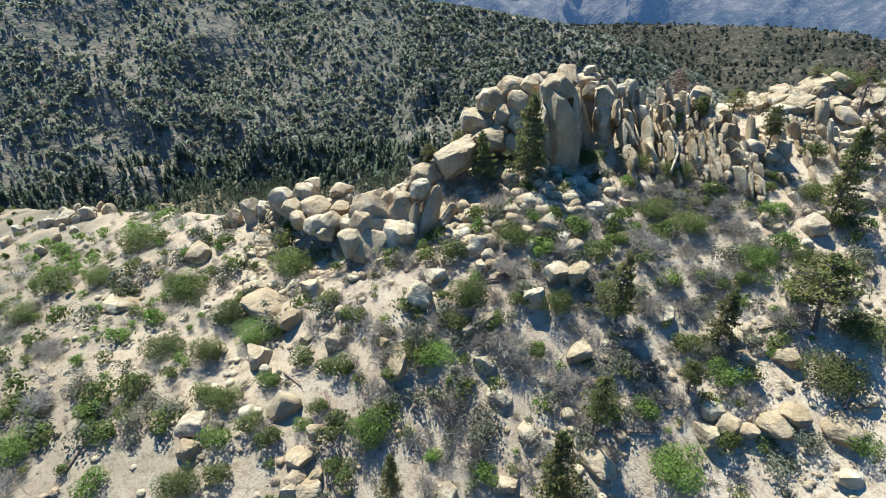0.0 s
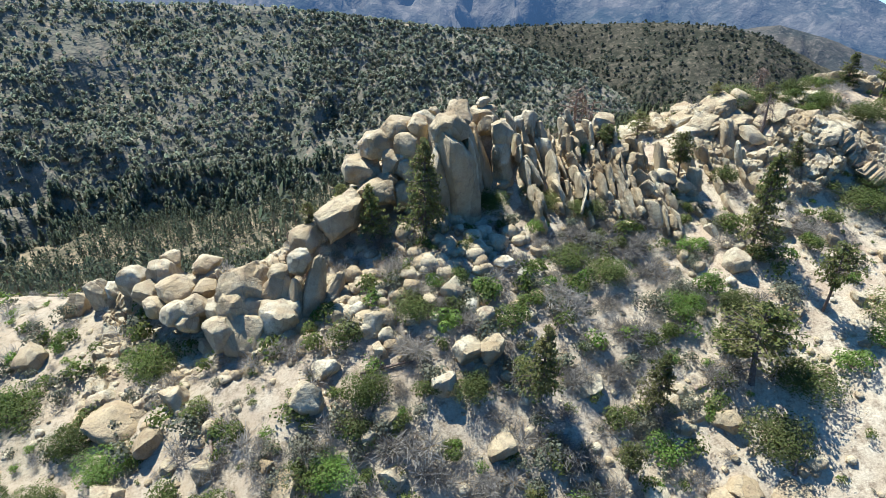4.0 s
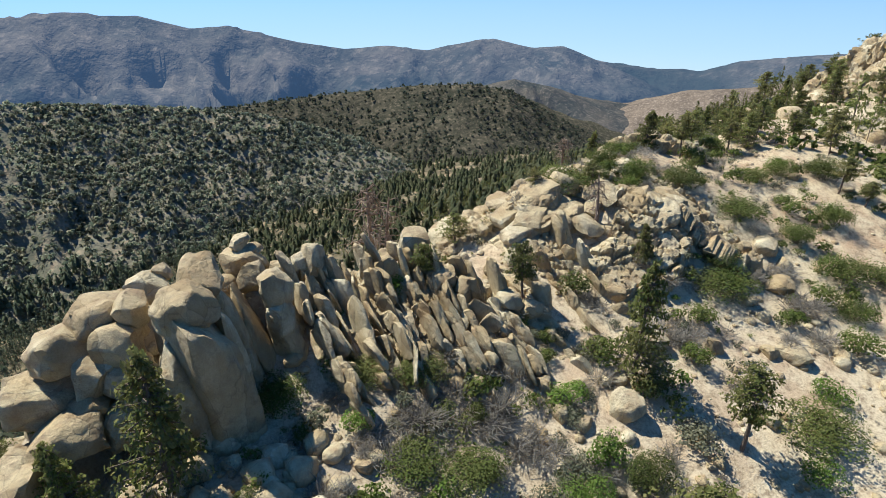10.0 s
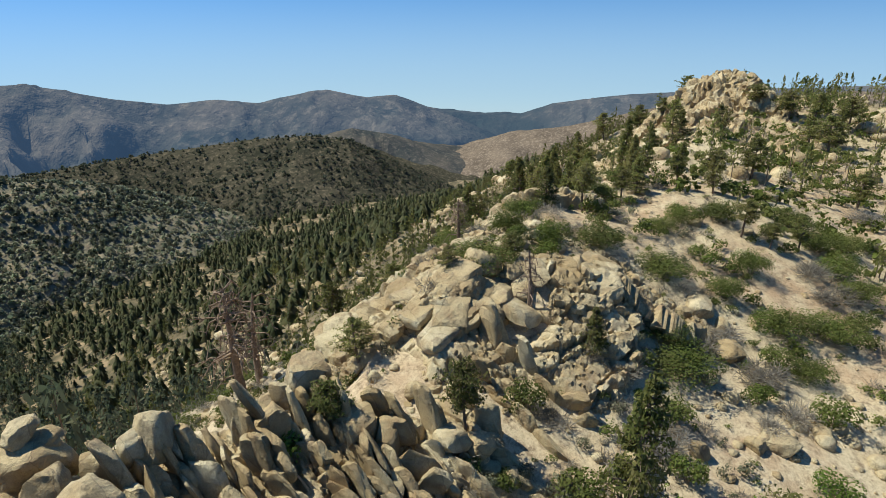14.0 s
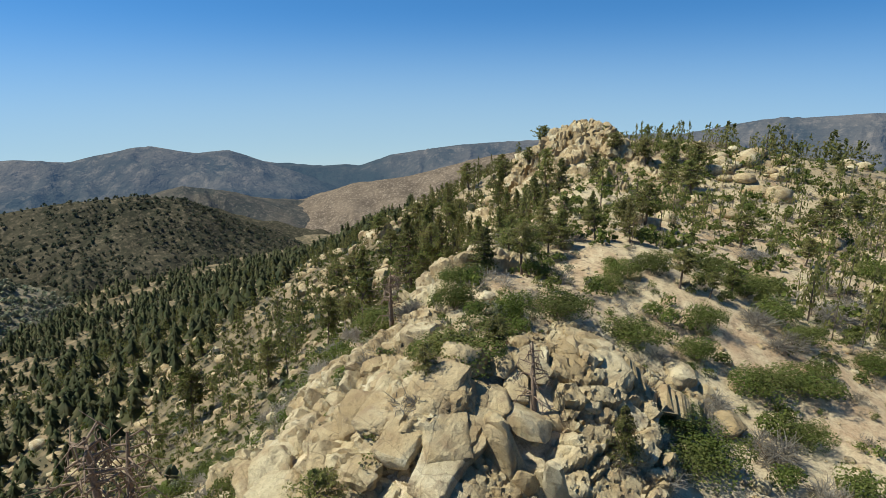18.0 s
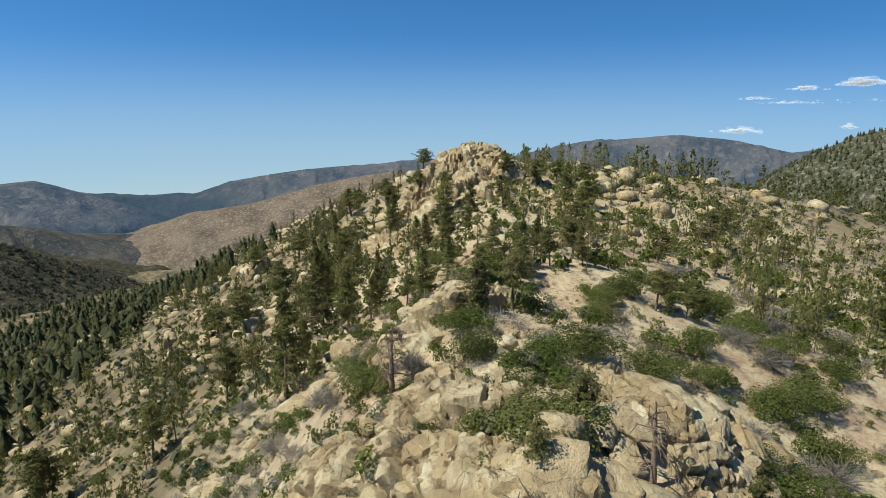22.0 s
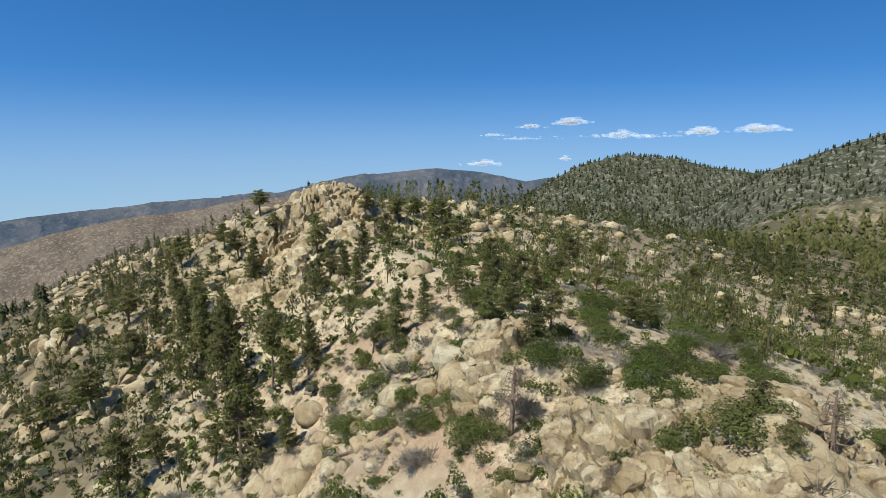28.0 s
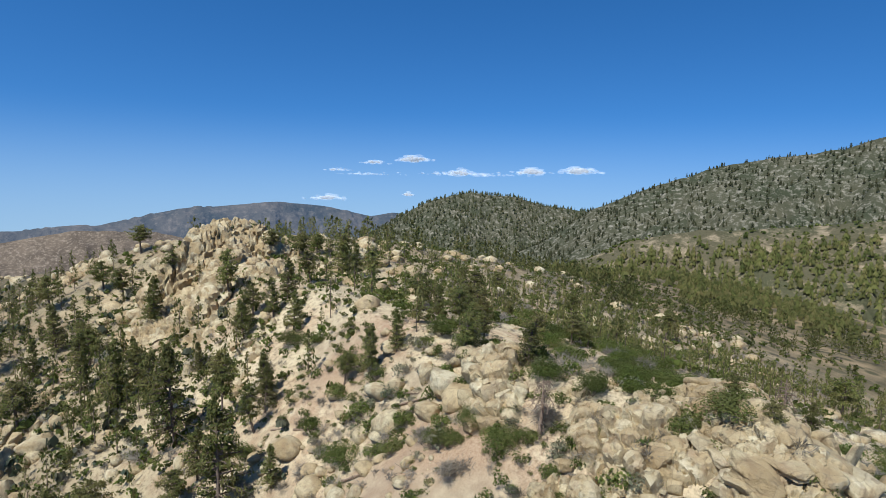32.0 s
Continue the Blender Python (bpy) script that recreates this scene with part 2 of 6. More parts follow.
def range_material(name, low, high, bare, scale, amount=0.5, haze_glow=None, woods_to=None):
    m, n, l, b = material(name, 1.0)
    b.inputs["Specular IOR Level"].default_value = 0.0
    p, _ = place_vec(n, l)
    big = noise_node(n, l, p, scale * 0.12, 6, 0.65)
    c = blend(n, l, ramp(n, l, big, [(0.38, (0, 0, 0)), (0.64, (1, 1, 1))]), low, high)
    speck = noise_node(n, l, p, scale, 5, 0.75)
    spots = ramp(n, l, speck, [(0.50, (0, 0, 0)), (0.66, (amount, amount, amount))])
    c = blend(n, l, spots, c, bare)
    if woods_to is not None:
        at = n.new("ShaderNodeSeparateXYZ")
        l.new(p, at.inputs[0])
        edge = n.new("ShaderNodeMath")
        edge.operation = "MULTIPLY_ADD"
        edge.inputs[1].default_value = 160.0
        l.new(big, edge.inputs[0])
        l.new(at.outputs["Z"], edge.inputs[2])
        belt = n.new("ShaderNodeMapRange")
        belt.inputs["From Min"].default_value, belt.inputs["From Max"].default_value, belt.inputs["To Max"].default_value = woods_to + 130, woods_to + 30, 0.85
        l.new(edge.outputs[0], belt.inputs["Value"])
        c = blend(n, l, belt.outputs[0], c, (0.022, 0.030, 0.026))
    l.new(c, b.inputs["Base Color"])
    # distance haze painted in: the hill gives off a faint bluish light
    if haze_glow:
        b.inputs["Emission Color"].default_value = (*haze_glow, 1)
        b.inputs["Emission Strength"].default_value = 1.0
    bump(n, l, b, big, 1.0, 1.6 / scale)
    return m


SOIL = soil_material()
ROCK = rock_material()
GREEN = leaf_material("chaparral_leaves", (0.058, 0.084, 0.015), (0.15, 0.182, 0.036), (0.155, 0.15, 0.048), 0.75, 0.5)
BRIGHT = leaf_material("manzanita_leaves", (0.081, 0.136, 0.019), (0.187, 0.272, 0.043), (0.162, 0.204, 0.043))
GREY = leaf_material("grey_brush_twigs", (0.18, 0.16, 0.125), (0.38, 0.345, 0.285), (0.27, 0.225, 0.16))
SAGE = leaf_material("sage_leaves", (0.105, 0.112, 0.062), (0.22, 0.225, 0.135), (0.23, 0.20, 0.125))
NEEDLE = leaf_material("pine_needles", (0.09, 0.108, 0.028), (0.215, 0.228, 0.062), (0.26, 0.22, 0.085), 0.75, 0.58)
DARKNEEDLE = leaf_material("fir_needles", (0.042, 0.055, 0.026), (0.090, 0.105, 0.042), (0.13, 0.115, 0.055), 0.75, 0.55)
VALLEYNEEDLE = leaf_material("valley_conifer_needles", (0.066, 0.092, 0.056), (0.13, 0.162, 0.088), (0.16, 0.145, 0.085), 0.75, 0.55)
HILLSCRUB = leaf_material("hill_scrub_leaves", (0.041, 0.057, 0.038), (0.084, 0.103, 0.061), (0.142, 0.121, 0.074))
# paler, bluer leaves than HILLSCRUB: valley haze is put into their colour
HAZESCRUB = leaf_material("hazed_scrub_leaves", (0.14, 0.180, 0.125), (0.26, 0.295, 0.19), (0.33, 0.28, 0.19), 0.75, 0.7)
BARK = bark_material("pine_bark", (0.09, 0.065, 0.045), (0.22, 0.165, 0.12))
DEADWOOD = bark_material("dead_wood", (0.14, 0.092, 0.060), (0.32, 0.235, 0.165))


# ---- mesh helpers ----
def mesh_from(name, verts, faces, mat, smooth=False):
    """A mesh from an array of places and an array of faces with equal corner counts."""
    verts, faces = np.asarray(verts, np.float32), np.asarray(faces, np.int32)
    me = bpy.data.meshes.new(name)
    k = faces.shape[1]
    me.vertices.add(len(verts))
    me.vertices.foreach_set("co", verts.ravel())
    me.loops.add(faces.size)
    me.loops.foreach_set("vertex_index", faces.ravel())
    me.polygons.add(len(faces))
    me.polygons.foreach_set("loop_start", np.arange(0, faces.size, k, dtype=np.int32))
    if smooth:
        me.polygons.foreach_set("use_smooth", np.ones(len(faces), dtype=bool))
    me.update(calc_edges=True)
    me.materials.append(mat)
    return me


def under(name, me, parent, label=""):
    ob = new(name, me)
    ob.parent = parent
    return tagged(ob, label) if label else ob


def many(name, shapes, rows, mat, label, category, smooth=False):
    """One object of kind stuff: rows of (shape index, x, y, z, size, height factor, turn)."""
    vs, fs, base = [], [], 0
    rows = np.asarray(rows, float)
    for k, (V, F) in enumerate(shapes):
        r = rows[rows[:, 0].astype(int) == k]
        if not len(r):
            continue
        c, s = np.cos(r[:, 6]), np.sin(r[:, 6])
        x = (V[None, :, 0] * c[:, None] - V[None, :, 1] * s[:, None]) * r[:, 4:5] + r[:, 1:2]
        y = (V[None, :, 0] * s[:, None] + V[None, :, 1] * c[:, None]) * r[:, 4:5] + r[:, 2:3]
        z = V[None, :, 2] * (r[:, 4] * r[:, 5])[:, None] + r[:, 3:4]
        vs.append(np.stack([x, y, z], -1).reshape(-1, 3))
        fs.append((F[None] + (base + np.arange(len(r)) * len(V))[:, None, None]).reshape(-1, F.shape[1]))
        base += len(r) * len(V)
    ob = new(name, mesh_from(name, np.concatenate(vs), np.concatenate(fs), mat, smooth))
    return tagged(ob, label, category, kind="stuff")


def value_noise(x, y, seed=0):
    """Smooth noise from -1 to 1 on a unit lattice."""
    xi, yi = np.floor(x).astype(np.int64), np.floor(y).astype(np.int64)
    u, v = x - xi, y - yi
    u, v = u * u * (3 - 2 * u), v * v * (3 - 2 * v)

    def h(a, b):
        q = (a * 374761393 + b * 668265263 + seed * 1442695041) & 0x7FFFFFFF
        q = ((q ^ (q >> 13)) * 1274126177) & 0x7FFFFFFF
        return ((q ^ (q >> 16)) & 0xFFFF) / 32767.5 - 1
    return (h(xi, yi) * (1 - u) + h(xi + 1, yi) * u) * (1 - v) + (h(xi, yi + 1) * (1 - u) + h(xi + 1, yi + 1) * u) * v


def fbm(x, y, octaves=4, seed=0):
    out, a = 0.0, 1.0
    for k in range(octaves):
        out = out + a * value_noise(x * 2**k, y * 2**k, seed + k)
        a *= 0.5
    return out


# ---- the ridge and the ground ----
CREST = [(-170, 120, -40), (-80, 92, 11.0), (-46, 70, 22.6), (-25, 58.5, 29.0), (-14, 53.6, 30.8), (-5, 51, 32.9), (8, 55, 38.0), (25, 57, 38.9), (42, 56, 41.1),
    (58, 64.5, 40.8), (78, 66, 40.7), (98, 67, 40.3), (124, 72, 42.2), (146, 79, 47.5), (172, 91, 44.7), (200, 107, 32.7), (270, 140, 20.1),
    (420, 200, -24.6), (900, 330, -160.0)]
SIDES = [(0.15, 0.50), (0.02, 0.70), (0.10, 0.75), (0.14, 0.75), (0.25, 0.71), (0.40, 0.71), (0.48, 0.97), (0.40, 0.81), (0.40, 0.61), (0.33, 0.91), (0.28, 0.77),
    (0.23, 0.64), (0.18, 0.59), (0.02, 0.62), (0.21, 0.45), (0.21, 0.54), (0.18, 0.52), (0.18, 0.36), (0.20, 0.30)]
HILLS = [(-14, 30, 12, 2.0), (0, 34, 12, 1.7), (16, 37, 12, 0.5), (32, 43, 10, 0.4), (50, 46, 10, -3.4), (64, 54, 14, 4.0), (8, 44, 9, 2.1),
    (42, 53, 7, -0.4), (44, 64, 10, 4.6), (60, 68, 9, -4.0), (94, 38, 26, 0.8), (146, 97, 26, -5.8), (155, 150, 35, -3.5), (196, 158, 40, 1.3),
    (225, 135, 40, 0.1), (192, 108, 22, 2.6), (100, 75, 18, 0.5), (385, -155, 90, 3.8), (60, 20, 25, 4.4), (25, 12, 22, -0.1), (-40, 20, 26, -0.4),
    (146, 79, 14, 0.1), (10, 90, 30, -3.3), (60, 110, 30, 1.1), (-40, 70, 30, 0.4),
    (50, 74, 7, 2.4), (60, 80, 9, 2.2), (112, 112, 18, 3.6), (148, 134, 20, 3.0), (-15, 36, 7, -1.3), (75, 67, 9, -1.0), (77, 41, 9, -1.2), (46.5, 58.5, 3.6, -2.0), (49.5, 62.5, 3.5, -0.9), (1, 37, 7, 0.9), (14, 39, 6, 0.7)]
# rock masses that stand out of the crest: the top line of each, the steepness towards the camera's side and away from it
MASSES = [([(-19.5, 55.6, 29.6), (-15, 53.4, 31.6), (-10, 50.8, 33.4), (-5, 50.2, 34.6), (-1, 51.6, 36.4), (2, 53.6, 38.2), (5, 55.6, 41.0), (8.5, 57.2, 42.6), (13, 58.2, 43.0), (17, 57.8, 42.4)], 2.0, 1.3),
          ([(26, 55.7, 41.1), (29, 52.8, 39.8), (33, 53.2, 39.8), (36, 55.2, 41.2)], 0.62, 0.9),
          ([(36, 58, 43.6), (40, 57, 44), (43, 53, 43.8), (46, 53.5, 42.8)], 0.9, 0.7),
          ([(140, 66, 42), (143, 70, 46.8), (145, 74, 48.3), (146, 79, 48.6), (145, 84, 47.0), (142, 90, 40)], 1.6, 1.6),
          ([(128, 82, 39), (136, 80, 41.5), (141, 77, 45)], 1.1, 1.1),
          ([(17, 57.8, 41.1), (21, 57.7, 41.1), (26, 56.0, 41.1)], 0.62, 1.2)]


def ground(x, y, rough=True, masses=True):
    """The ground's height: a crest line with a slope on each side of it, hills and hollows, and small relief."""
    x, y = np.asarray(x, float), np.asarray(y, float)
    num, den = np.zeros_like(x), np.zeros_like(x)
    for (ax, ay, az), (bx, by, bz), s0, s1 in zip(CREST[:-1], CREST[1:], SIDES[:-1], SIDES[1:]):
        dx, dy = bx - ax, by - ay
        u = np.clip(((x - ax) * dx + (y - ay) * dy) / (dx * dx + dy * dy), 0, 1)
        px, py = x - ax - u * dx, y - ay - u * dy
        d = np.hypot(px, py)
        valley = (dx * py - dy * px) > 0
        slope = np.where(valley, s0[1] + (s1[1] - s0[1]) * u, s0[0] + (s1[0] - s0[0]) * u)
        reach = np.where(valley, 300.0, 230.0)
        z = az + (bz - az) * u - slope * reach * (1 - np.exp(-np.maximum(d - 1.5, 0) / reach))
        w = 1 / (d + 2) ** 6
        num, den = num + w * z, den + w
    z = num / den
    for hx, hy, r, h in HILLS:
        z = z + h * np.exp(-((x - hx) ** 2 + (y - hy) ** 2) / (2 * r * r))
    for line, near, away in MASSES if masses else ():
        for (ax, ay, az), (bx, by, bz) in zip(line[:-1], line[1:]):
            dx, dy = bx - ax, by - ay
            u = np.clip(((x - ax) * dx + (y - ay) * dy) / (dx * dx + dy * dy), 0, 1)
            px, py = x - ax - u * dx, y - ay - u * dy
            d = np.hypot(px, py)
            z = np.maximum(z, az + (bz - az) * u - np.where((dx * py - dy * px) > 0, away, near) * np.maximum(d - 0.7, 0))
    r = np.hypot(x - 60, y - 50)
    fall = np.clip((r - 480) / 1900, 0, 1)
    low = np.clip((r - 330) / 420, 0, 1)
    low = low * low * (3 - 2 * low)
    z = z * (1 - low) + low * (-112 - 540 * fall * fall * (3 - 2 * fall))
    if rough:
        far = np.clip((np.hypot(x - 60, y - 50) - 60) / 300, 0, 1)
        z = z + 0.35 * fbm(x / 5, y / 5, 3, 3) * (1 - far) + far * 5.0 * fbm(x / 60, y / 60, 4, 9)
    return z


def ground_sheet():
    n = 350
    u = np.linspace(-5.5, 5.5, n)
    g = 36 * np.sinh(u) / 1.0
    g = np.where(np.abs(g) > 4600, np.sign(g) * 4600, g)
    X, Y = np.meshgrid(g, g)
    rim = np.minimum(1.0, 3150 / np.maximum(np.hypot(X, Y), 1.0))
    X, Y = X * rim + 55, Y * rim + 52
    Z = ground(X, Y)
    i = np.arange(n * n).reshape(n, n)
    F = np.stack([i[:-1, :-1], i[:-1, 1:], i[1:, 1:], i[1:, :-1]], -1).reshape(-1, 4)
    return new("ground", mesh_from("ground", np.stack([X, Y, Z], -1).reshape(-1, 3), F, SOIL, True))


tagged(ground_sheet(), "pale sandy granite soil of a ridge falling into valleys", "ground", kind="structure")


def hill_range(name, profile, dist, foot, back, mat, label, ridges=0.05, seed=0, cut=0.30, eye=(10, 40, 60), n=420, rows=46, base=None):
    """A long hill: its crest runs at a distance round the ridge and at a height above or below eye level, given in degrees."""
    az = np.linspace(profile[0][0], profile[-1][0], n)
    el = np.interp(az, [p[0] for p in profile], [p[1] for p in profile])
    d0 = dist if np.isscalar(dist) else np.interp(az, [p[0] for p in dist], [p[1] for p in dist])
    top = eye[2] + d0 * np.tan(np.radians(el))
    s = np.linspace(0, 1.45, rows)
    A, S = np.meshgrid(np.radians(az), s)
    TOP, D0 = np.broadcast_to(top, A.shape), np.broadcast_to(d0, A.shape)
    F0, B0 = foot if base is None else base, back
    D = D0 * (F0 + (1 - F0) * S)
    X, Y = eye[0] + D * np.sin(A), eye[1] + D * np.cos(A)
    shape = np.where(S <= 1, S ** 1.15, 1 - 0.9 * (S - 1))
    low = B0
    Z = low + (TOP - low) * shape
    L = D0 * ridges * 1.7
    gully = np.abs(fbm(A * D0 / (L * 1.1) + 0.7 * fbm(X / L, Y / L, 3, seed), S * 2.6, 5, seed + 3))
    Z = Z - gully * (TOP - low) * cut * np.clip(1.02 - S, 0, 1) ** 0.7 * np.clip(S * 3, 0, 1)
    Z = Z + ridges * 0.13 * D0 * fbm(X / L * 1.2, Y / L * 1.2, 4, seed + 7) * np.clip(S * 2, 0, 1) * np.clip(np.abs(1 - S) * 5 + 0.08, 0, 1)
    i = np.arange(n * rows).reshape(rows, n)
    F = np.stack([i[:-1, :-1], i[:-1, 1:], i[1:, 1:], i[1:, :-1]], -1).reshape(-1, 4)
    ob = new(name, mesh_from(name, np.stack([X, Y, Z], -1).reshape(-1, 3), F, mat, True))
    return tagged(ob, label, "hill", kind="structure")


NEARHILL = range_material("scrub_hill", (0.036, 0.037, 0.025), (0.068, 0.060, 0.040), (0.21, 0.165, 0.11), 0.2, 0.6)
DRYHILL = range_material("dry_hill", (0.095, 0.072, 0.050), (0.165, 0.125, 0.086), (0.34, 0.27, 0.20), 0.16, 0.75, haze_glow=(0.008, 0.010, 0.014))
# ground colours lightened and blued to carry the haze over the valley
ACROSSHILL = range_material("hazed_scrub_hill", (0.125, 0.122, 0.085), (0.20, 0.175, 0.12), (0.42, 0.30, 0.19), 0.12, 0.5)
BLUEHILL = range_material("far_mountains", (0.034, 0.038, 0.034), (0.100, 0.086, 0.068), (0.26, 0.21, 0.16), 0.02, 0.35, haze_glow=(0.023, 0.042, 0.078), woods_to=-380)
PINEHILL = range_material("pine_hill", (0.050, 0.055, 0.032), (0.085, 0.080, 0.050), (0.36, 0.32, 0.25), 0.14, 0.6)

hill_range("hill_across_valley", [(-110, -12), (-90, -4), (-75, -3), (-34, -5.3), (-19, -7.8), (-8, -8.5), (1, -9.6), (9, -10.7), (16, -12.0), (24, -14.5), (32, -19), (38, -24)], 520, 0.5, -150, ACROSSHILL, "scrub-covered hill across the valley, dark green and tan", 0.06, 1, 0.16)
hill_range("rounded_hill", [(-30, -18), (-14, -14), (0, -12), (6, -10.6), (13, -10.8), (21, -10.0), (29, -9.4), (35, -9.3), (39, -10), (43, -12), (46, -13.4), (51, -16), (56, -22)], 700, 0.55, -150, NEARHILL, "rounded scrub hill at the valley's end", 0.06, 5)
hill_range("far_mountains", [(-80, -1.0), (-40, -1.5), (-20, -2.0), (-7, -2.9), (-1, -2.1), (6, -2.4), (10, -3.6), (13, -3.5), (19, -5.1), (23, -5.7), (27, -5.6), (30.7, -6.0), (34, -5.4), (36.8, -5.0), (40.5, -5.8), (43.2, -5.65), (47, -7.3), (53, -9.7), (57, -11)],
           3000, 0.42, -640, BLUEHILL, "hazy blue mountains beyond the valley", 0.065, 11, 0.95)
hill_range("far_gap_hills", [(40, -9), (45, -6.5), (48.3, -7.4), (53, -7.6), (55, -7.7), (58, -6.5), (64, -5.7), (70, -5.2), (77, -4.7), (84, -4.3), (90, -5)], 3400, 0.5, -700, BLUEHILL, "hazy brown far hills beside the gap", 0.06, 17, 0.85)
hill_range("valley_foothills", [(4, -12.5), (12, -11.5), (24, -11.0), (31, -10.4), (36, -9.4), (39, -8.7), (42, -9.3), (46, -10.8), (50.6, -12.3), (56, -15)], 1450, 0.5, -330, range_material("foothill_scrub", (0.040, 0.042, 0.034), (0.085, 0.072, 0.052), (0.20, 0.16, 0.12), 0.10, 0.5, haze_glow=(0.008, 0.013, 0.022)), "dark brush-covered foothills below the mountains", 0.05, 27, 0.7)
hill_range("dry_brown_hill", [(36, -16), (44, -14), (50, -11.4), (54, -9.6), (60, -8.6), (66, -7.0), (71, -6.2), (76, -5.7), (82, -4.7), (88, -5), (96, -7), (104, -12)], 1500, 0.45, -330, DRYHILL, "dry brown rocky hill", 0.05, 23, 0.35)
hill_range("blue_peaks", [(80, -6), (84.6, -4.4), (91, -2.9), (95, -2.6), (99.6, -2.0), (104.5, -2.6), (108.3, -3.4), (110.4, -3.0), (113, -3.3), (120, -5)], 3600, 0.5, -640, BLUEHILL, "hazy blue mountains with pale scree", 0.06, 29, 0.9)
hill_range("pine_mountain", [(98, -9), (105, -6.5), (108.9, -3.73), (112.2, -2.0), (116.1, -0.97), (120.0, -1.26), (123.3, -2.11), (127.6, -2.53), (135.6, -4.0), (143.6, -9)], 1100, 0.5, -190, PINEHILL, "pine-dotted mountain with pale rock", 0.05, 31)
hill_range("pine_slope", [(112, -12), (118, -8), (122.7, -6), (127.7, -2.42), (130.3, -1.25), (134.2, 0.35), (138.0, 1.83), (141.2, 2.52), (145.9, 3.01), (148.2, 3.66), (150.7, 4.43), (153, 5.2299999999999995), (175, 6), (200, 4), (230, 0)], 900, 0.42, -110, PINEHILL, "steep pine-covered mountainside", 0.05, 37)
hill_range("shoulder_hill", [(108, -14), (114, -11), (119, -9.2), (123.2, -8.0), (127.9, -5.7), (134.6, -4.1), (137, -4.2), (142, -3.6), (150, -2.5), (165, -2), (190, -4), (205, -10)], 400, 0.4, -45, range_material("bare_shoulder", (0.060, 0.066, 0.034), (0.12, 0.10, 0.06), (0.36, 0.28, 0.18), 0.08, 0.75), "dry hill dotted with bushes beyond the wooded bowl", 0.05, 43)

# ---- where things stand: x, y, size in metres ----
GREEN_SHRUBS_A = [(-17.2, 25.2, 2.6), (-14.9, 26.0, 1.9), (-18.6, 36.1, 2.6), (-17.7, 40.0, 2.6), (-23.1, 33.4, 2.3), (-24.6, 29.6, 2.0), (-38.3, 48.4, 4.2),
    (-33.2, 48.0, 3.0), (-31.6, 53.7, 5.6), (-23.2, 44.6, 4.1), (-39.5, 44.5, 2.8), (-32.9, 32.2, 2.2), (-44.9, 47.1, 3.0), (-15.6, 31.4, 2.5),
    (-17.8, 32.2, 1.9), (-13.3, 29.1, 2.0), (-11.6, 27.9, 1.9), (-7.0, 28.3, 2.3), (-8.4, 29.8, 1.5), (-10.4, 34.6, 2.1), (-7.0, 32.7, 2.0),
    (-8.4, 33.3, 1.5), (-6.4, 25.8, 2.0), (2.5, 37.1, 2.7), (-6.6, 36.9, 2.0), (1.2, 35.3, 2.2), (1.2, 41.7, 2.4), (6.2, 42.4, 2.9), (-13.3, 45.6, 3.8),
    (-9.0, 39.4, 1.9), (13.0, 40.3, 2.4), (22.0, 50.1, 2.8), (27.8, 30.6, 4.9)]
GREEN_SHRUBS_B = [(31.5, 33.3, 4.9), (18.8, 33.8, 2.1), (19.8, 27.4, 2.0), (9.2, 36.2, 2.5), (6.4, 36.8, 1.8), (7.4, 33.4, 1.5), (21.4, 44.0, 3.2), (19.2, 45.8, 3.2),
    (18.9, 51.5, 2.8), (14.2, 52.1, 2.8), (32.8, 46.1, 2.3), (-22.6, 37.2, 3.1), (-2.2, 32.9, 1.7), (14.8, 42.1, 1.9), (29.7, 39.3, 2.5),
    (24.2, 38.7, 1.4), (33.5, 42.9, 2.1), (37.7, 43.0, 1.9), (40.7, 45.1, 2.0), (44.7, 46.2, 4.0), (46.8, 48.1, 2.8), (54.1, 51.4, 4.4),
    (52.0, 56.2, 3.8), (40.3, 36.2, 4.3), (61.0, 55.1, 2.8), (12.9, 36.9, 1.8), (46.6, 57.5, 2.1), (64.4, 54.5, 2.9), (61.3, 47.3, 2.7),
    (56.5, 47.7, 2.5), (56.6, 43.4, 4.5), (53.3, 40.8, 2.6), (68.1, 52.3, 3.4)]
GREEN_SHRUBS_C = [(47.1, 42.3, 1.9), (52.2, 42.6, 2.1), (59.6, 50.5, 2.4), (49.3, 38.7, 2.4), (69.2, 48.3, 1.8), (48.7, 58.3, 2.7), (76.5, 43.2, 4.6),
    (75.3, 47.6, 4.6), (62.6, 39.3, 2.2), (34.6, 50.6, 2.0), (46.7, 60.1, 1.8), (45.0, 59.3, 1.9), (69.1, 42.4, 3.8), (66.7, 40.3, 3.2),
    (92.1, 28.3, 4.0), (82.1, 32.2, 4.1), (67.5, 35.0, 3.3), (73.8, 32.8, 2.5), (72.8, 44.7, 3.4), (103.7, 29.9, 5.4), (66.0, 76.6, 4.2),
    (66.2, 63.5, 3.1), (52.6, 63.8, 3.2), (48.6, 62.4, 2.5), (59.4, 40.7, 4.0), (107.8, 27.5, 5.1), (99.7, -5.7, 5.9), (89.2, 73.3, 2.9),
    (54.0, 69.7, 2.5), (74.2, 74.9, 2.4), (52.0, 67.4, 1.4), (62.3, 74.7, 2.0), (62.7, 71.8, 2.0)]
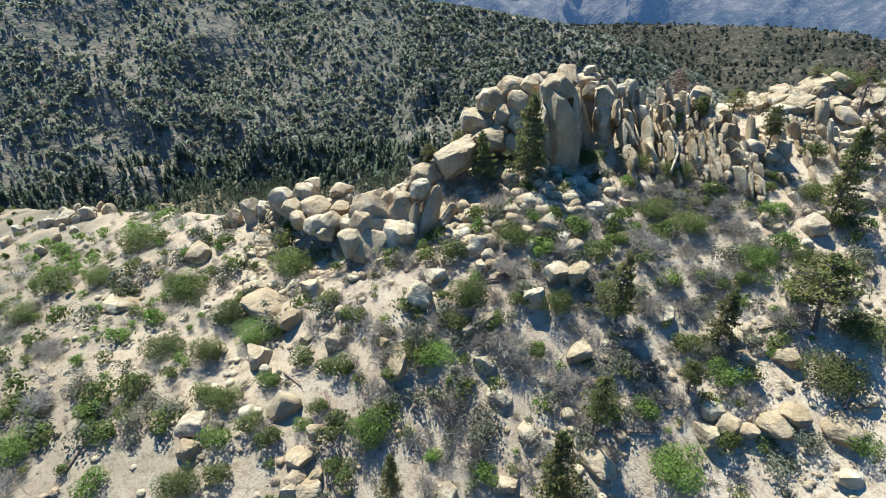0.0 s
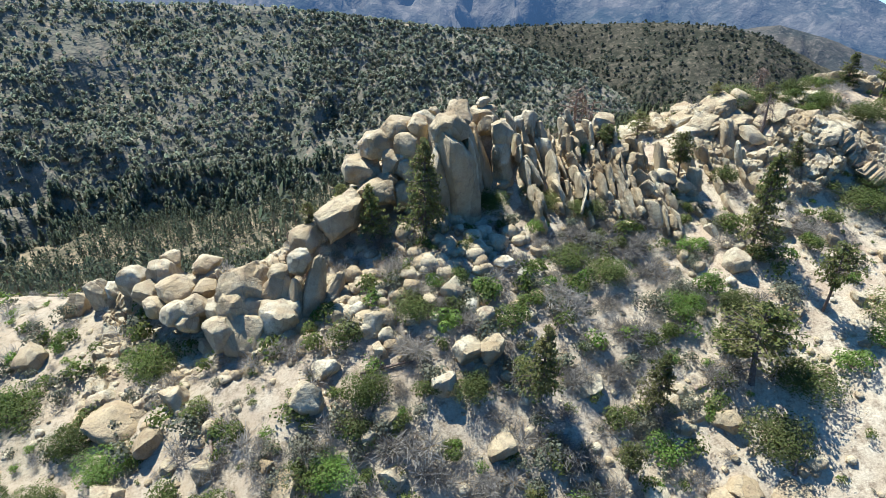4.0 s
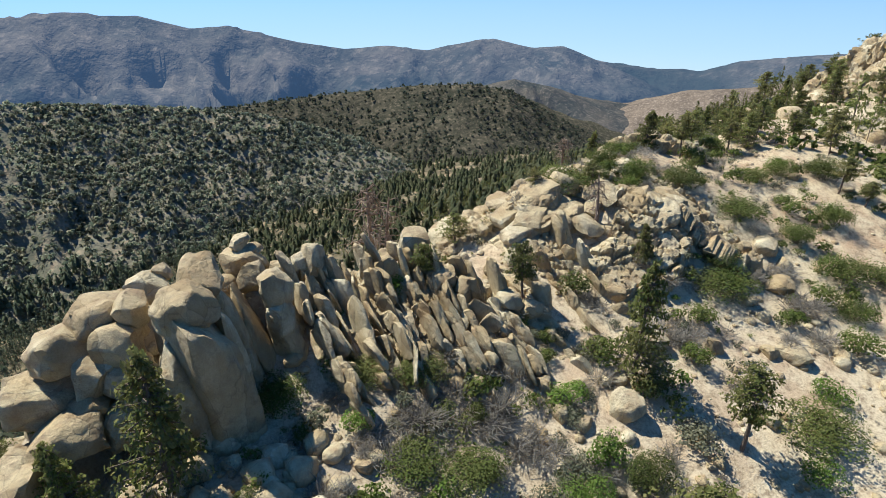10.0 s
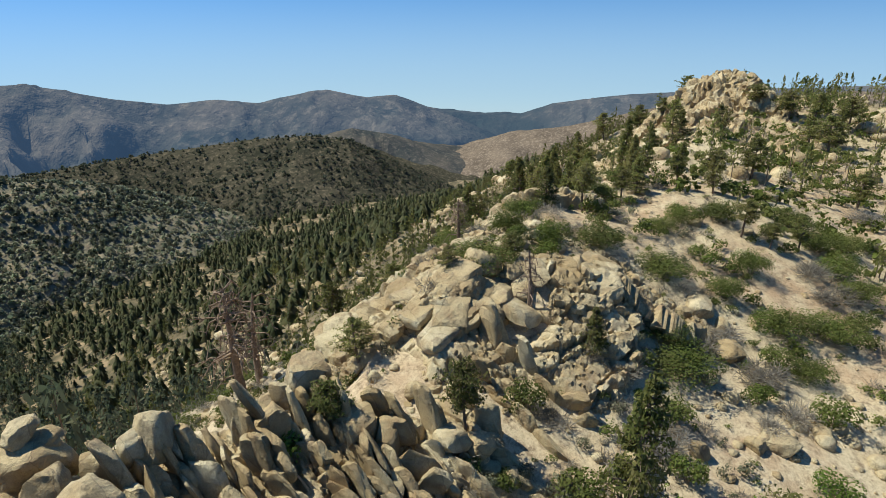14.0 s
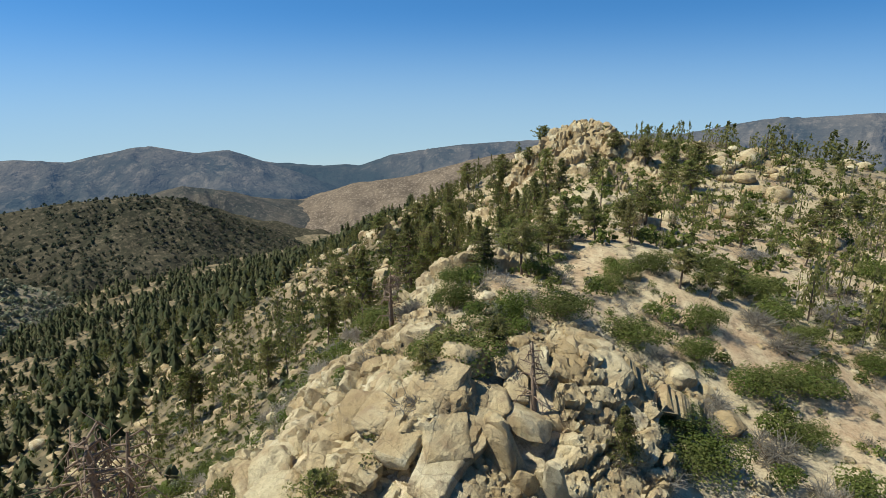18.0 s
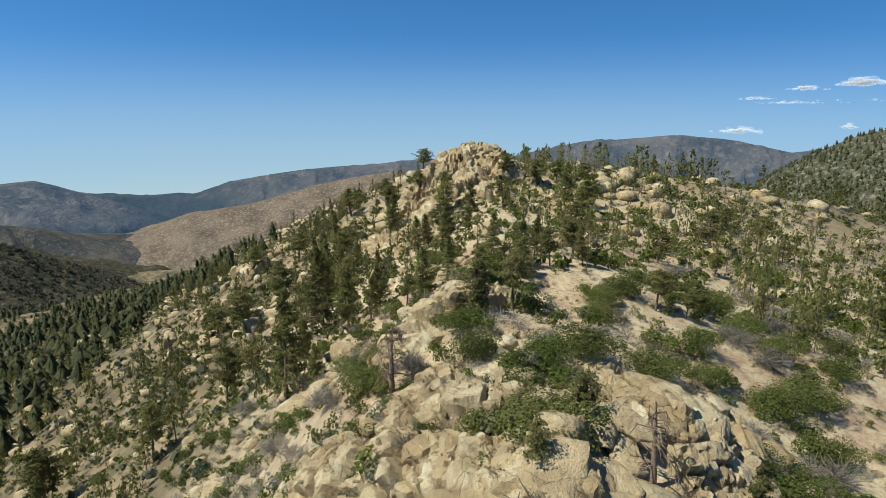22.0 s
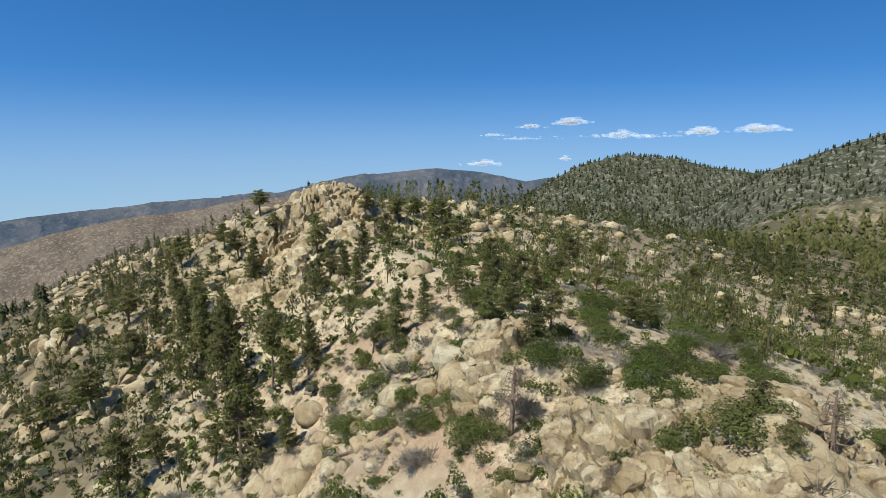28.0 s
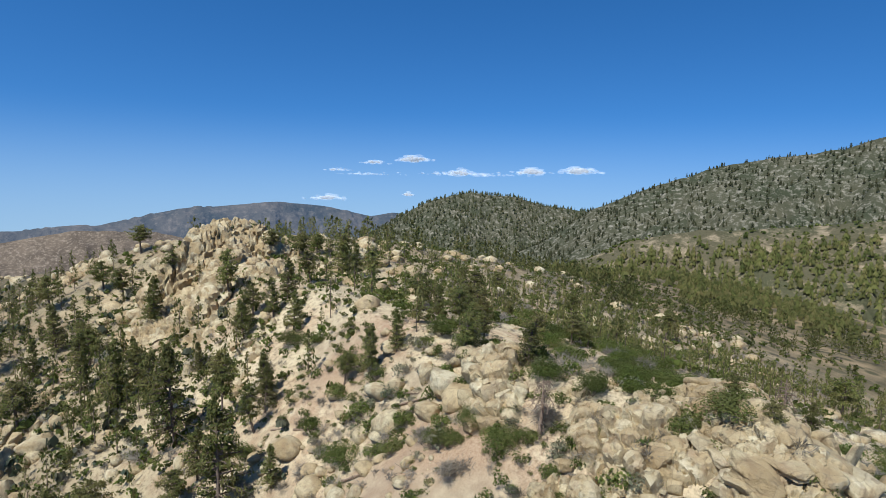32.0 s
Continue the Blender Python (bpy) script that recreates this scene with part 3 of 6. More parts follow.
GREEN_SHRUBS_D = [(40.0, 57.8, 4.8), (41.4, 60.2, 1.4), (71.1, 63.9, 3.3), (73.0, 77.9, 2.4), (60.6, 62.2, 2.8), (77.7, 83.9, 2.7), (60.5, 73.9, 2.1),
    (55.1, 71.7, 2.9), (69.2, 73.6, 2.4), (93.7, 75.2, 4.0), (77.1, 72.4, 3.3)]
BRIGHT_SHRUBS_A = [(-23.5, 25.7, 2.1), (-15.6, 28.5, 2.2), (-12.8, 32.8, 1.7), (-14.9, 37.6, 2.9), (-26.3, 31.5, 2.3), (-43.6, 58.4, 2.4), (-30.7, 28.6, 3.2),
    (-9.3, 28.8, 1.2), (0.1, 33.2, 2.8), (-4.7, 27.8, 2.5), (-0.2, 26.6, 1.3), (3.5, 25.8, 2.0), (8.6, 40.6, 2.1), (11.7, 42.9, 1.9), (8.0, 44.0, 1.2),
    (17.4, 49.1, 1.6), (22.8, 55.6, 2.1), (28.6, 41.2, 2.2), (25.9, 40.1, 2.6), (28.2, 26.2, 1.9), (14.8, 29.4, 2.0), (16.4, 26.1, 3.5),
    (21.0, 31.5, 2.3), (29.0, 45.2, 2.0), (23.6, 37.0, 1.2), (27.9, 37.1, 1.0), (38.0, 34.6, 1.8), (35.0, 33.8, 2.2), (29.2, 50.3, 1.4),
    (43.5, 37.3, 2.0)]
SAGE_SHRUBS_A = [(-19.8, 30.8, 2.6), (-22.1, 30.5, 2.2), (-27.8, 34.1, 2.7), (-1.4, 34.8, 2.2), (3.0, 28.3, 2.7), (25.1, 26.7, 2.1), (22.9, 26.3, 2.8),
    (-21.7, 32.2, 1.9), (20.5, 33.3, 1.9), (23.8, 34.1, 1.9), (24.0, 41.3, 2.5), (34.1, 39.3, 2.7)]
GREY_BRUSH_A = [(-33.2, 38.7, 3.0), (4.8, 33.9, 3.9), (0.8, 29.6, 2.5), (5.9, 40.0, 2.8), (9.4, 31.2, 2.2), (25.5, 43.8, 3.3), (20.7, 48.0, 3.3), (21.3, 39.2, 3.0),
    (17.3, 41.7, 3.5), (19.5, 36.7, 2.2), (13.8, 32.7, 3.1), (5.2, 45.8, 2.5), (-7.5, 35.1, 2.2), (-3.3, 30.5, 2.1), (26.3, 35.5, 3.5),
    (-30.6, 32.2, 2.7), (-39.6, 41.3, 3.3), (14.1, 45.6, 3.1), (16.3, 36.6, 2.4), (24.0, 46.5, 3.5), (27.1, 48.0, 2.3), (49.7, 43.0, 3.4),
    (52.1, 46.3, 3.0), (-2.9, 42.2, 2.3), (-1.9, 50.8, 2.1), (48.5, 46.5, 2.3), (30.9, 36.7, 2.5), (40.6, 48.0, 2.2), (38.7, 44.5, 2.5),
    (47.8, 40.3, 2.4), (44.9, 41.0, 1.8), (39.8, 49.7, 1.4), (66.0, 43.9, 3.4)]
GREY_BRUSH_C = [(41.4, 63.8, 2.6), (43.2, 64.4, 2.2), (51.4, 72.6, 2.5), (39.6, 70.2, 2.4), (46.2, 71.8, 2.2)]
GREEN_SHRUBS_E = [(49.7, 69.7, 2.7), (48.8, 68.2, 1.3), (41.5, 61.1, 1.6), (53.6, 71.4, 1.6), (57.4, 70.6, 1.8), (45.4, 68.6, 1.4)]
GREY_BRUSH_B = [(64.2, 42.0, 3.3), (91.6, 43.6, 4.5), (49.3, 66.1, 2.4), (44.0, 65.8, 1.8), (73.0, 84.3, 2.8), (76.5, 37.6, 3.7), (52.1, 77.4, 3.1),
    (62.8, 94.9, 4.5), (77.4, 94.5, 4.1), (46.0, 64.2, 2.1), (44.7, 61.8, 2.0), (57.8, 72.0, 2.3), (69.7, 77.9, 2.8), (79.8, 36.7, 4.5),
    (63.9, 65.7, 3.0), (87.0, 35.5, 4.1), (68.0, 79.6, 2.8), (106.8, 85.8, 5.6), (93.5, 94.0, 5.0)]
BOULDERS_A = [(-12.2, 38.6, 2.0, 2.2), (-14.9, 41.1, 3.9, 1.8), (-16.7, 43.6, 2.2, 1.5), (-10.6, 41.3, 2.1, 2.2), (-23.8, 49.7, 2.4, 2.4), (-17.5, 29.7, 2.2, 1.9),
    (-17.4, 28.2, 1.7, 1.6), (-11.0, 30.4, 2.2, 2.6), (-14.1, 35.5, 2.3, 1.9), (-2.8, 32.5, 2.5, 1.9), (-1.5, 37.4, 2.2, 3.1), (7.6, 37.0, 1.8, 2.1),
    (3.6, 32.5, 1.6, 1.6), (-0.3, 39.7, 1.9, 1.4), (11.0, 38.5, 2.0, 2.4), (9.4, 43.3, 2.1, 2.2), (11.0, 40.7, 1.5, 1.9), (17.2, 36.0, 2.0, 1.2),
    (-9.3, 26.7, 1.9, 1.2), (-29.3, 44.3, 3.4, 1.2), (2.3, 34.8, 1.3, 1.3), (3.5, 35.8, 1.8, 1.5), (-8.0, 35.3, 1.4, 1.8), (9.4, 38.8, 2.0, 1.9)]
BOULDERS_B = [(3.4, 42.2, 1.9, 2.2), (10.5, 33.1, 1.8, 1.8), (4.3, 30.5, 1.7, 1.1), (6.5, 28.3, 1.7, 1.0), (18.8, 28.0, 1.8, 1.5), (20.4, 28.3, 2.0, 1.4),
    (27.4, 27.7, 2.9, 1.6), (25.7, 32.5, 1.9, 1.7), (-4.0, 34.4, 1.1, 1.0), (-7.6, 37.9, 1.3, 1.1), (-9.2, 25.3, 1.4, 1.5), (-8.2, 24.6, 1.6, 1.6),
    (-9.5, 24.5, 1.2, 1.6), (-5.9, 25.0, 1.0, 0.9), (-8.0, 25.6, 1.1, 1.1), (23.4, 28.1, 2.3, 1.6), (24.7, 28.6, 1.9, 1.4), (21.5, 28.0, 1.6, 1.2),
    (19.5, 29.4, 1.8, 1.4), (22.7, 34.5, 1.6, 1.1), (22.7, 33.0, 1.4, 1.1), (29.7, 29.3, 1.5, 1.0), (26.8, 24.7, 1.6, 1.2), (4.8, 25.3, 1.6, 1.2)]
BOULDERS_C = [(0.8, 24.4, 1.6, 1.2), (11.2, 26.5, 2.5, 1.3), (-10.5, 36.6, 1.1, 0.9), (7.6, 42.6, 1.3, 1.3), (3.6, 40.2, 1.2, 1.5), (5.8, 41.9, 1.1, 1.3),
    (7.7, 41.3, 1.0, 1.3), (13.7, 45.4, 1.9, 1.3), (31.5, 42.8, 1.9, 2.3), (36.5, 45.1, 1.4, 1.6), (44.5, 40.3, 2.0, 1.3), (43.1, 41.3, 1.0, 1.0),
    (43.8, 41.0, 0.9, 0.8), (40.0, 43.2, 1.0, 1.8), (53.3, 48.4, 2.1, 1.6), (50.5, 45.5, 2.4, 1.4), (23.9, 34.2, 1.3, 0.9), (23.4, 35.1, 1.2, 0.8),
    (24.0, 33.4, 1.2, 0.9), (38.6, 38.2, 1.2, 0.9), (10.6, 46.7, 1.1, 0.9), (16.7, 46.9, 1.0, 1.0), (28.1, 44.7, 1.1, 1.3), (28.8, 43.6, 1.0, 0.9)]
BOULDERS_D = [(65.0, 53.4, 1.3, 0.9), (43.4, 55.1, 0.7, 0.5), (65.6, 68.3, 1.8, 2.4), (50.1, 60.7, 1.2, 1.0), (68.1, 70.4, 1.7, 1.7), (63.2, 66.2, 1.5, 1.2),
    (45.2, 61.5, 1.0, 0.7), (49.6, 59.8, 0.9, 0.7), (54.6, 56.5, 1.0, 0.6), (61.4, 50.0, 1.1, 0.7), (60.5, 64.7, 3.2, 2.1), (62.2, 67.8, 3.8, 2.7),
    (58.1, 66.6, 3.0, 2.2), (58.6, 68.5, 3.1, 2.0), (60.2, 62.4, 2.2, 1.8), (63.6, 64.8, 2.4, 2.2), (57.1, 63.2, 1.7, 1.3), (61.1, 70.0, 2.7, 1.9)]
FULL_PINES_A = [(13.7, 35.5, 6.3, 3.7), (21.2, 34.3, 5.3, 2.9), (-2.9, 24.4, 4.6, 2.0), (8.1, 24.0, 7.5, 4.5), (33.6, 44.2, 8.4, 3.1), (40.1, 49.6, 3.2, 1.8),
    (4.1, 50.0, 5.2, 4.6), (8.1, 49.5, 8.1, 4.4), (72.3, 86.9, 12.7, 5.6), (83.5, 80.7, 5.8, 4.1), (109.6, 72.9, 6.8, 4.6), (72.5, 68.7, 4.6, 3.4),
    (73.5, 71.5, 5.6, 2.9), (129.7, 57.9, 8.9, 6.7), (78.9, 60.7, 4.5, 3.8), (69.1, 61.1, 3.9, 3.3), (120.1, 102.9, 10.0, 6.5), (110.0, 94.5, 8.3, 5.8),
    (104.5, 86.1, 4.8, 3.9), (142.0, 108.6, 9.5, 7.7), (132.6, 92.6, 10.0, 5.8), (105.7, 80.1, 6.2, 4.4), (106.0, 75.7, 6.2, 4.4),
    (85.9, 80.2, 6.0, 4.4)]
FULL_PINES_B = [(90.6, 90.2, 12.7, 6.3), (80.5, 88.3, 6.3, 4.9), (70.5, 82.3, 4.6, 4.9), (109.0, 98.0, 10.9, 6.8), (118.5, 95.2, 5.6, 5.2), (135.0, 111.5, 7.0, 7.3),
    (97.1, 74.5, 6.1, 4.2), (75.6, 64.9, 4.6, 3.3), (55.6, 63.4, 3.9, 3.0), (132.5, 54.1, 7.2, 8.4), (108.1, 79.1, 5.3, 4.6), (76.0, 55.7, 4.2, 4.2)]
OPEN_PINES_A = [(10.9, 28.1, 6.0, 2.6), (28.4, 34.5, 6.4, 5.6), (-0.9, 51.7, 3.1, 1.6), (18.1, 30.6, 2.9, 2.7), (30.6, 51.4, 5.0, 2.4), (25.3, 55.0, 3.1, 2.2),
    (30.5, 59.4, 3.2, 2.5), (35.7, 38.0, 5.7, 3.2), (2.1, 53.0, 2.5, 1.7), (58.1, 61.1, 4.5, 2.8), (64.8, 64.6, 4.4, 2.8), (66.6, 61.5, 3.5, 3.1),
    (41.3, 56.4, 2.5, 1.7), (37.3, 58.3, 2.5, 1.5), (126.2, 79.8, 8.9, 4.8), (78.8, 56.7, 4.3, 3.5), (93.1, 56.6, 5.6, 5.0), (139.2, 63.6, 6.0, 7.7),
    (139.7, 69.8, 5.4, 5.2), (143.0, 59.8, 4.5, 5.2), (70.3, 45.9, 3.3, 3.6), (66.8, 49.9, 3.6, 3.5), (71.4, 61.6, 4.8, 2.6), (66.9, 47.5, 2.5, 1.7)]
OPEN_PINES_B = [(141.6, 88.9, 4.4, 4.6), (97.4, 92.5, 10.6, 4.7), (85.1, 102.9, 9.5, 4.7), (86.9, 85.1, 10.0, 4.1), (81.4, 133.7, 12.1, 8.3),
    (80.1, 111.6, 8.7, 4.9), (97.3, 45.3, 4.8, 4.0), (98.8, 37.8, 3.7, 4.2), (133.9, 28.1, 4.4, 4.7), (74.4, 58.9, 4.0, 2.3), (111.9, 77.9, 5.6, 3.8),
    (75.1, 73.7, 3.6, 2.4), (80.9, 82.3, 5.9, 3.4), (86.1, 98.1, 6.4, 4.7), (79.1, 90.8, 4.6, 4.2), (109.0, 113.3, 8.1, 6.3), (114.3, 122.9, 7.5, 5.7),
    (118.0, 110.8, 7.9, 6.6), (159.9, 102.0, 6.7, 5.7), (143.1, 119.0, 7.1, 6.7), (145.0, 131.9, 7.2, 7.0), (114.9, 67.8, 5.8, 3.8),
    (122.0, 53.4, 6.4, 5.3)]
OPEN_PINES_C = [(140.5, 54.2, 6.1, 6.1), (115.5, 34.8, 6.3, 5.3), (124.6, 24.8, 5.7, 4.7), (128.2, 102.3, 6.9, 5.7), (151.8, 97.9, 7.1, 5.4),
    (137.6, 103.9, 5.3, 6.1), (160.0, 111.9, 7.2, 5.7), (78.4, -25.2, 7.7, 6.7), (88.9, 22.5, 4.8, 5.0), (120.4, 7.0, 5.2, 5.3),
    (116.1, -19.0, 6.9, 5.9), (170.1, 94.8, 6.7, 6.0)]
ROCKS_OUTCROP = [(8.3, 57.5, 43.5, 1.1, 1.7), (9.4, 58.0, 43.7, 2.0, 2.0), (6.6, 55.6, 44.1, 2.2, 1.7), (5.0, 55.4, 43.0, 2.5, 2.0), (3.6, 55.2, 40.8, 2.9, 2.0), (4.4, 52.8, 39.9, 2.9, 2.0), (10.3, 58.5, 44.5, 0.9, 0.8), (7.0, 56.2, 44.5, 2.1, 0.6),
    (15.5, 55.0, 43.5, 1.7, 2.0), (14.7, 57.0, 43.6, 1.4, 1.6), (15.0, 58.8, 43.6, 2.2, 1.8), (16.6, 57.5, 43.3, 1.2, 1.0), (17.8, 57.4, 43.3, 1.1, 1.5), (18.6, 57.3, 43.6, 1.5, 1.8), (7.4, 53.9, 43.2, 1.9, 2.0), (6.2, 54.0, 42.0, 1.8, 1.7),
    (7.6, 53.5, 41.2, 2.2, 1.9), (5.6, 53.4, 40.6, 1.7, 1.4), (6.7, 52.9, 39.6, 2.1, 1.6), (8.3, 54.6, 44.6, 1.4, 1.5)]
ROCKS_COLUMNS_A = [(22.9, 56.3, 42.4, 1.9, 2.4), (25.5, 57.0, 43.3, 2.1, 1.9), (24.2, 55.2, 40.1, 1.9, 2.9), (25.1, 53.8, 39.1, 1.9, 3.3), (26.1, 54.2, 41.3, 1.9, 2.4),
    (26.9, 53.1, 40.7, 1.4, 2.8), (27.8, 51.1, 38.9, 1.1, 3.7), (28.2, 50.2, 37.8, 1.2, 3.7), (26.4, 49.5, 37.4, 1.1, 2.7), (30.5, 50.6, 39.5, 1.8, 1.9),
    (30.5, 49.9, 38.0, 1.4, 2.4), (29.2, 51.2, 40.4, 1.6, 1.4), (25.7, 51.1, 37.6, 1.8, 1.4), (24.1, 49.8, 37.1, 1.3, 1.8), (25.0, 48.7, 36.8, 1.2, 2.0)]
ROCKS_SLABS_A = [(36.4, 56.4, 42.1, 3.7, 3.2), (36.9, 54.9, 41.8, 3.2, 2.6), (32.7, 59.6, 41.2, 3.3, 1.3), (39.3, 57.5, 44.6, 2.2, 2.2), (41.2, 56.5, 43.7, 3.4, 2.2),
    (43.4, 53.8, 43.6, 4.4, 3.3), (42.8, 51.3, 42.4, 3.8, 3.2), (41.0, 51.7, 42.0, 3.2, 2.7), (43.1, 50.0, 41.3, 2.7, 3.2), (37.2, 52.3, 40.7, 2.1, 2.6),
    (36.1, 52.2, 40.3, 2.0, 3.1), (35.7, 57.4, 43.2, 2.2, 1.6), (41.1, 54.0, 43.2, 2.7, 2.2), (34.2, 55.5, 41.3, 2.1, 1.6)]
ROCKS_PILE_A = [(-6.0, 47.3, 35.5, 3.3, 3.0), (-1.7, 46.8, 37.6, 1.5, 1.8), (-3.6, 46.8, 35.5, 2.0, 2.3), (-3.3, 45.0, 33.9, 2.7, 2.6), (-6.1, 44.6, 33.1, 2.9, 2.9), (-7.6, 44.6, 33.6, 2.2, 2.1),
    (-5.2, 46.0, 34.0, 2.2, 2.4), (-6.6, 45.6, 34.7, 2.1, 2.1), (-5.0, 44.2, 32.5, 2.0, 2.1), (-3.3, 47.4, 36.3, 1.6, 1.4), (-5.0, 47.6, 35.8, 1.6, 1.5)]
ROCKS_PILE_B = [(-9.7, 47.4, 34.0, 2.3, 1.9), (-11.7, 49.6, 34.0, 2.3, 1.8), (-13.1, 52.0, 34.4, 2.0, 2.3), (-12.5, 53.5, 34.7, 1.5, 1.3), (-9.5, 52.0, 35.0, 2.0, 1.3), (-14.0, 50.5, 33.5, 2.0, 2.0),
    (-15.7, 53.0, 33.2, 2.1, 2.4), (-9.3, 49.0, 34.3, 1.6, 1.3), (-7.9, 46.4, 33.9, 1.7, 1.7), (-11.3, 47.2, 33.8, 1.9, 1.6), (-10.3, 46.4, 33.4, 1.6, 1.3), (-12.9, 48.6, 33.3, 1.5, 1.5)]
ROCKS_PILE_C = [(-18.2, 55.2, 30.4, 1.5, 3.4), (-16.4, 54.8, 30.6, 1.4, 3.4), (-14.2, 53.6, 32.3, 1.4, 2.7), (-12.5, 52.6, 33.7, 1.3, 2.1), (-22.3, 56.0, 29.3, 1.7, 2.3), (-19.8, 55.6, 30.2, 1.4, 3.2)]
LOGS_A = [(-26.0, 27.1, -25.3, 29.4), (-18.3, 33.1, -15.2, 32.2), (-11.7, 33.7, -10.1, 32.1), (-8.1, 31.4, -7.2, 29.2), (-6.2, 33.4, -5.1, 30.3),
    (-7.9, 37.9, -7.2, 34.6), (11.1, 28.3, 15.4, 28.2), (2.1, 38.9, 5.8, 39.1), (-26.8, 25.2, -25.8, 25.9), (24.4, 34.8, 26.5, 35.1),
    (28.1, 28.7, 29.2, 30.2), (-8.2, 28.4, -6.7, 29.0), (76.3, 55.8, 80.3, 52.3), (95.0, 50.8, 89.5, 48.3), (78.2, 80.9, 72.8, 77.3),
    (64.0, 78.1, 60.9, 75.8), (65.5, 72.4, 62.7, 69.8), (66.1, 71.3, 62.1, 68.5), (74.9, 79.2, 72.2, 77.2), (68.9, 71.4, 64.8, 69.5),
    (72.2, 72.7, 68.3, 71.0), (68.9, 78.3, 67.3, 76.5)]


import itertools

# ---- shapes ----
rng = np.random.default_rng(7)


def height(x, y):
    return float(ground(np.array([x]), np.array([y]))[0])


def ball(level):
    bm = bmesh.new()
    bmesh.ops.create_icosphere(bm, subdivisions=level, radius=0.5)
    V = np.array([v.co[:] for v in bm.verts])
    F = np.array([[v.index for v in f.verts] for f in bm.faces])
    bm.free()
    return V, F


BALLS = {k: ball(k) for k in (1, 2, 3, 4)}


def rock_shape(seed, level, cuts, lump=0.2, square=0.0, deep=(0.27, 0.42)):
    """A weathered granite block, about one metre across: a lumpy ball cut by flat joints, with its edges rounded off."""
    r = np.random.default_rng(seed)
    V, F = BALLS[level]
    V = V.copy()
    if square:
        m = np.abs(V).max(1, keepdims=True)
        V = V * (1 - square) + V / np.maximum(m, 1e-6) * 0.42 * square
    off = r.uniform(-50, 50, 3)
    V *= np.array([[1 + lump * (noise.noise(Vector(v * 1.7 + off)) + 0.45 * noise.noise(Vector(v * 4.5 + off)))] for v in V])
    for _ in range(cuts):
        d = r.normal(size=3)
        d /= np.linalg.norm(d)
        c = r.uniform(*deep)
        h = V @ d - c
        V = V - np.where(h > 0, h * 0.93, 0)[:, None] * d
    V *= np.array([[1 + 0.06 * noise.noise(Vector(v * 7 + off)) + (0.035 * noise.noise(Vector(v * 15 + off)) if level > 3 else 0.0)] for v in V])
    V /= (V.max(0) - V.min(0))
    V -= (V.max(0) + V.min(0)) / 2
    return V, F


ROUND_FINE = [rock_shape(100 + k, 3, 9, 0.20, 0.3, (0.29, 0.43)) for k in range(10)]
BLOCK_FINE = [rock_shape(200 + k, 3, 13, 0.10, 0.75) for k in range(10)]
ROUND_MID = [rock_shape(300 + k, 2, 7, 0.22, 0.2) for k in range(6)]
BLOCK_MID = [rock_shape(400 + k, 2, 10, 0.10, 0.75) for k in range(8)]
STONE = [rock_shape(500 + k, 1, 3, 0.2, 0.3) for k in range(5)]
COLUMN = [rock_shape(650 + k, 3, 7, 0.10, 0.93, (0.36, 0.50)) for k in range(10)]
ROUND_BEST = [rock_shape(670 + k, 4, 9, 0.20, 0.35, (0.29, 0.43)) for k in range(8)]
BLOCK_BEST = [rock_shape(680 + k, 4, 12, 0.12, 0.7, (0.30, 0.45)) for k in range(8)]
GIANT = [rock_shape(600 + k, 4, 9, 0.24, 0.6, (0.32, 0.46)) for k in range(8)]
SMOOTH = [rock_shape(690 + k, 4, 9, 0.26, 0.40, (0.31, 0.45)) for k in range(9)]
PLATE = [rock_shape(710 + k, 3, 5, 0.12, 0.85, (0.34, 0.48)) for k in range(12)]
SPIKE = []
for k in range(3):
    V, F = rock_shape(730 + k, 4, 8, 0.14, 0.7, (0.32, 0.46))
    V = V * np.c_[np.ones((len(V), 2)) * np.clip(0.72 - V[:, 2:] * 0.75, 0.12, 1.1), np.ones(len(V))]
    SPIKE.append((V, F))
MESHES = {}
for key, shapes in (("round", ROUND_FINE), ("block", BLOCK_FINE), ("round_mid", ROUND_MID), ("block_mid", BLOCK_MID), ("giant", GIANT), ("column", COLUMN), ("round_best", ROUND_BEST), ("block_best", BLOCK_BEST), ("smooth", SMOOTH), ("plate", PLATE), ("spike", SPIKE)):
    MESHES[key] = [mesh_from("rock", V, F, ROCK, True) for V, F in shapes]
    for me in MESHES[key]:
        me.set_sharp_from_angle(angle=radians(40 if "round" in key or key in ("giant", "smooth") else 34))


def quads(centres, normals, size, r, aspect=1.0, loose=0.55):
    """Small leaf-clump quads at the centres, facing about along the normals."""
    n = len(centres)
    N = normals + r.normal(0, loose, (n, 3))
    N /= np.linalg.norm(N, axis=1, keepdims=True)
    T = np.cross(N, r.normal(size=(n, 3)))
    T /= np.linalg.norm(T, axis=1, keepdims=True) + 1e-9
    B = np.cross(N, T)
    s = size * r.uniform(0.6, 1.35, (n, 1))
    k = r.uniform(0.55, 1.0, (n, 1)) * aspect
    bend = N * s * r.uniform(-0.3, 0.3, (n, 1))
    V = np.stack([centres - T * s - B * s * k * 0.5, centres + T * s * 0.3 - B * s * k + bend, centres + T * s + B * s * k * 0.4, centres - T * s * 0.4 + B * s * k - bend], 1)
    return V.reshape(-1, 3), np.arange(4 * n).reshape(n, 4)


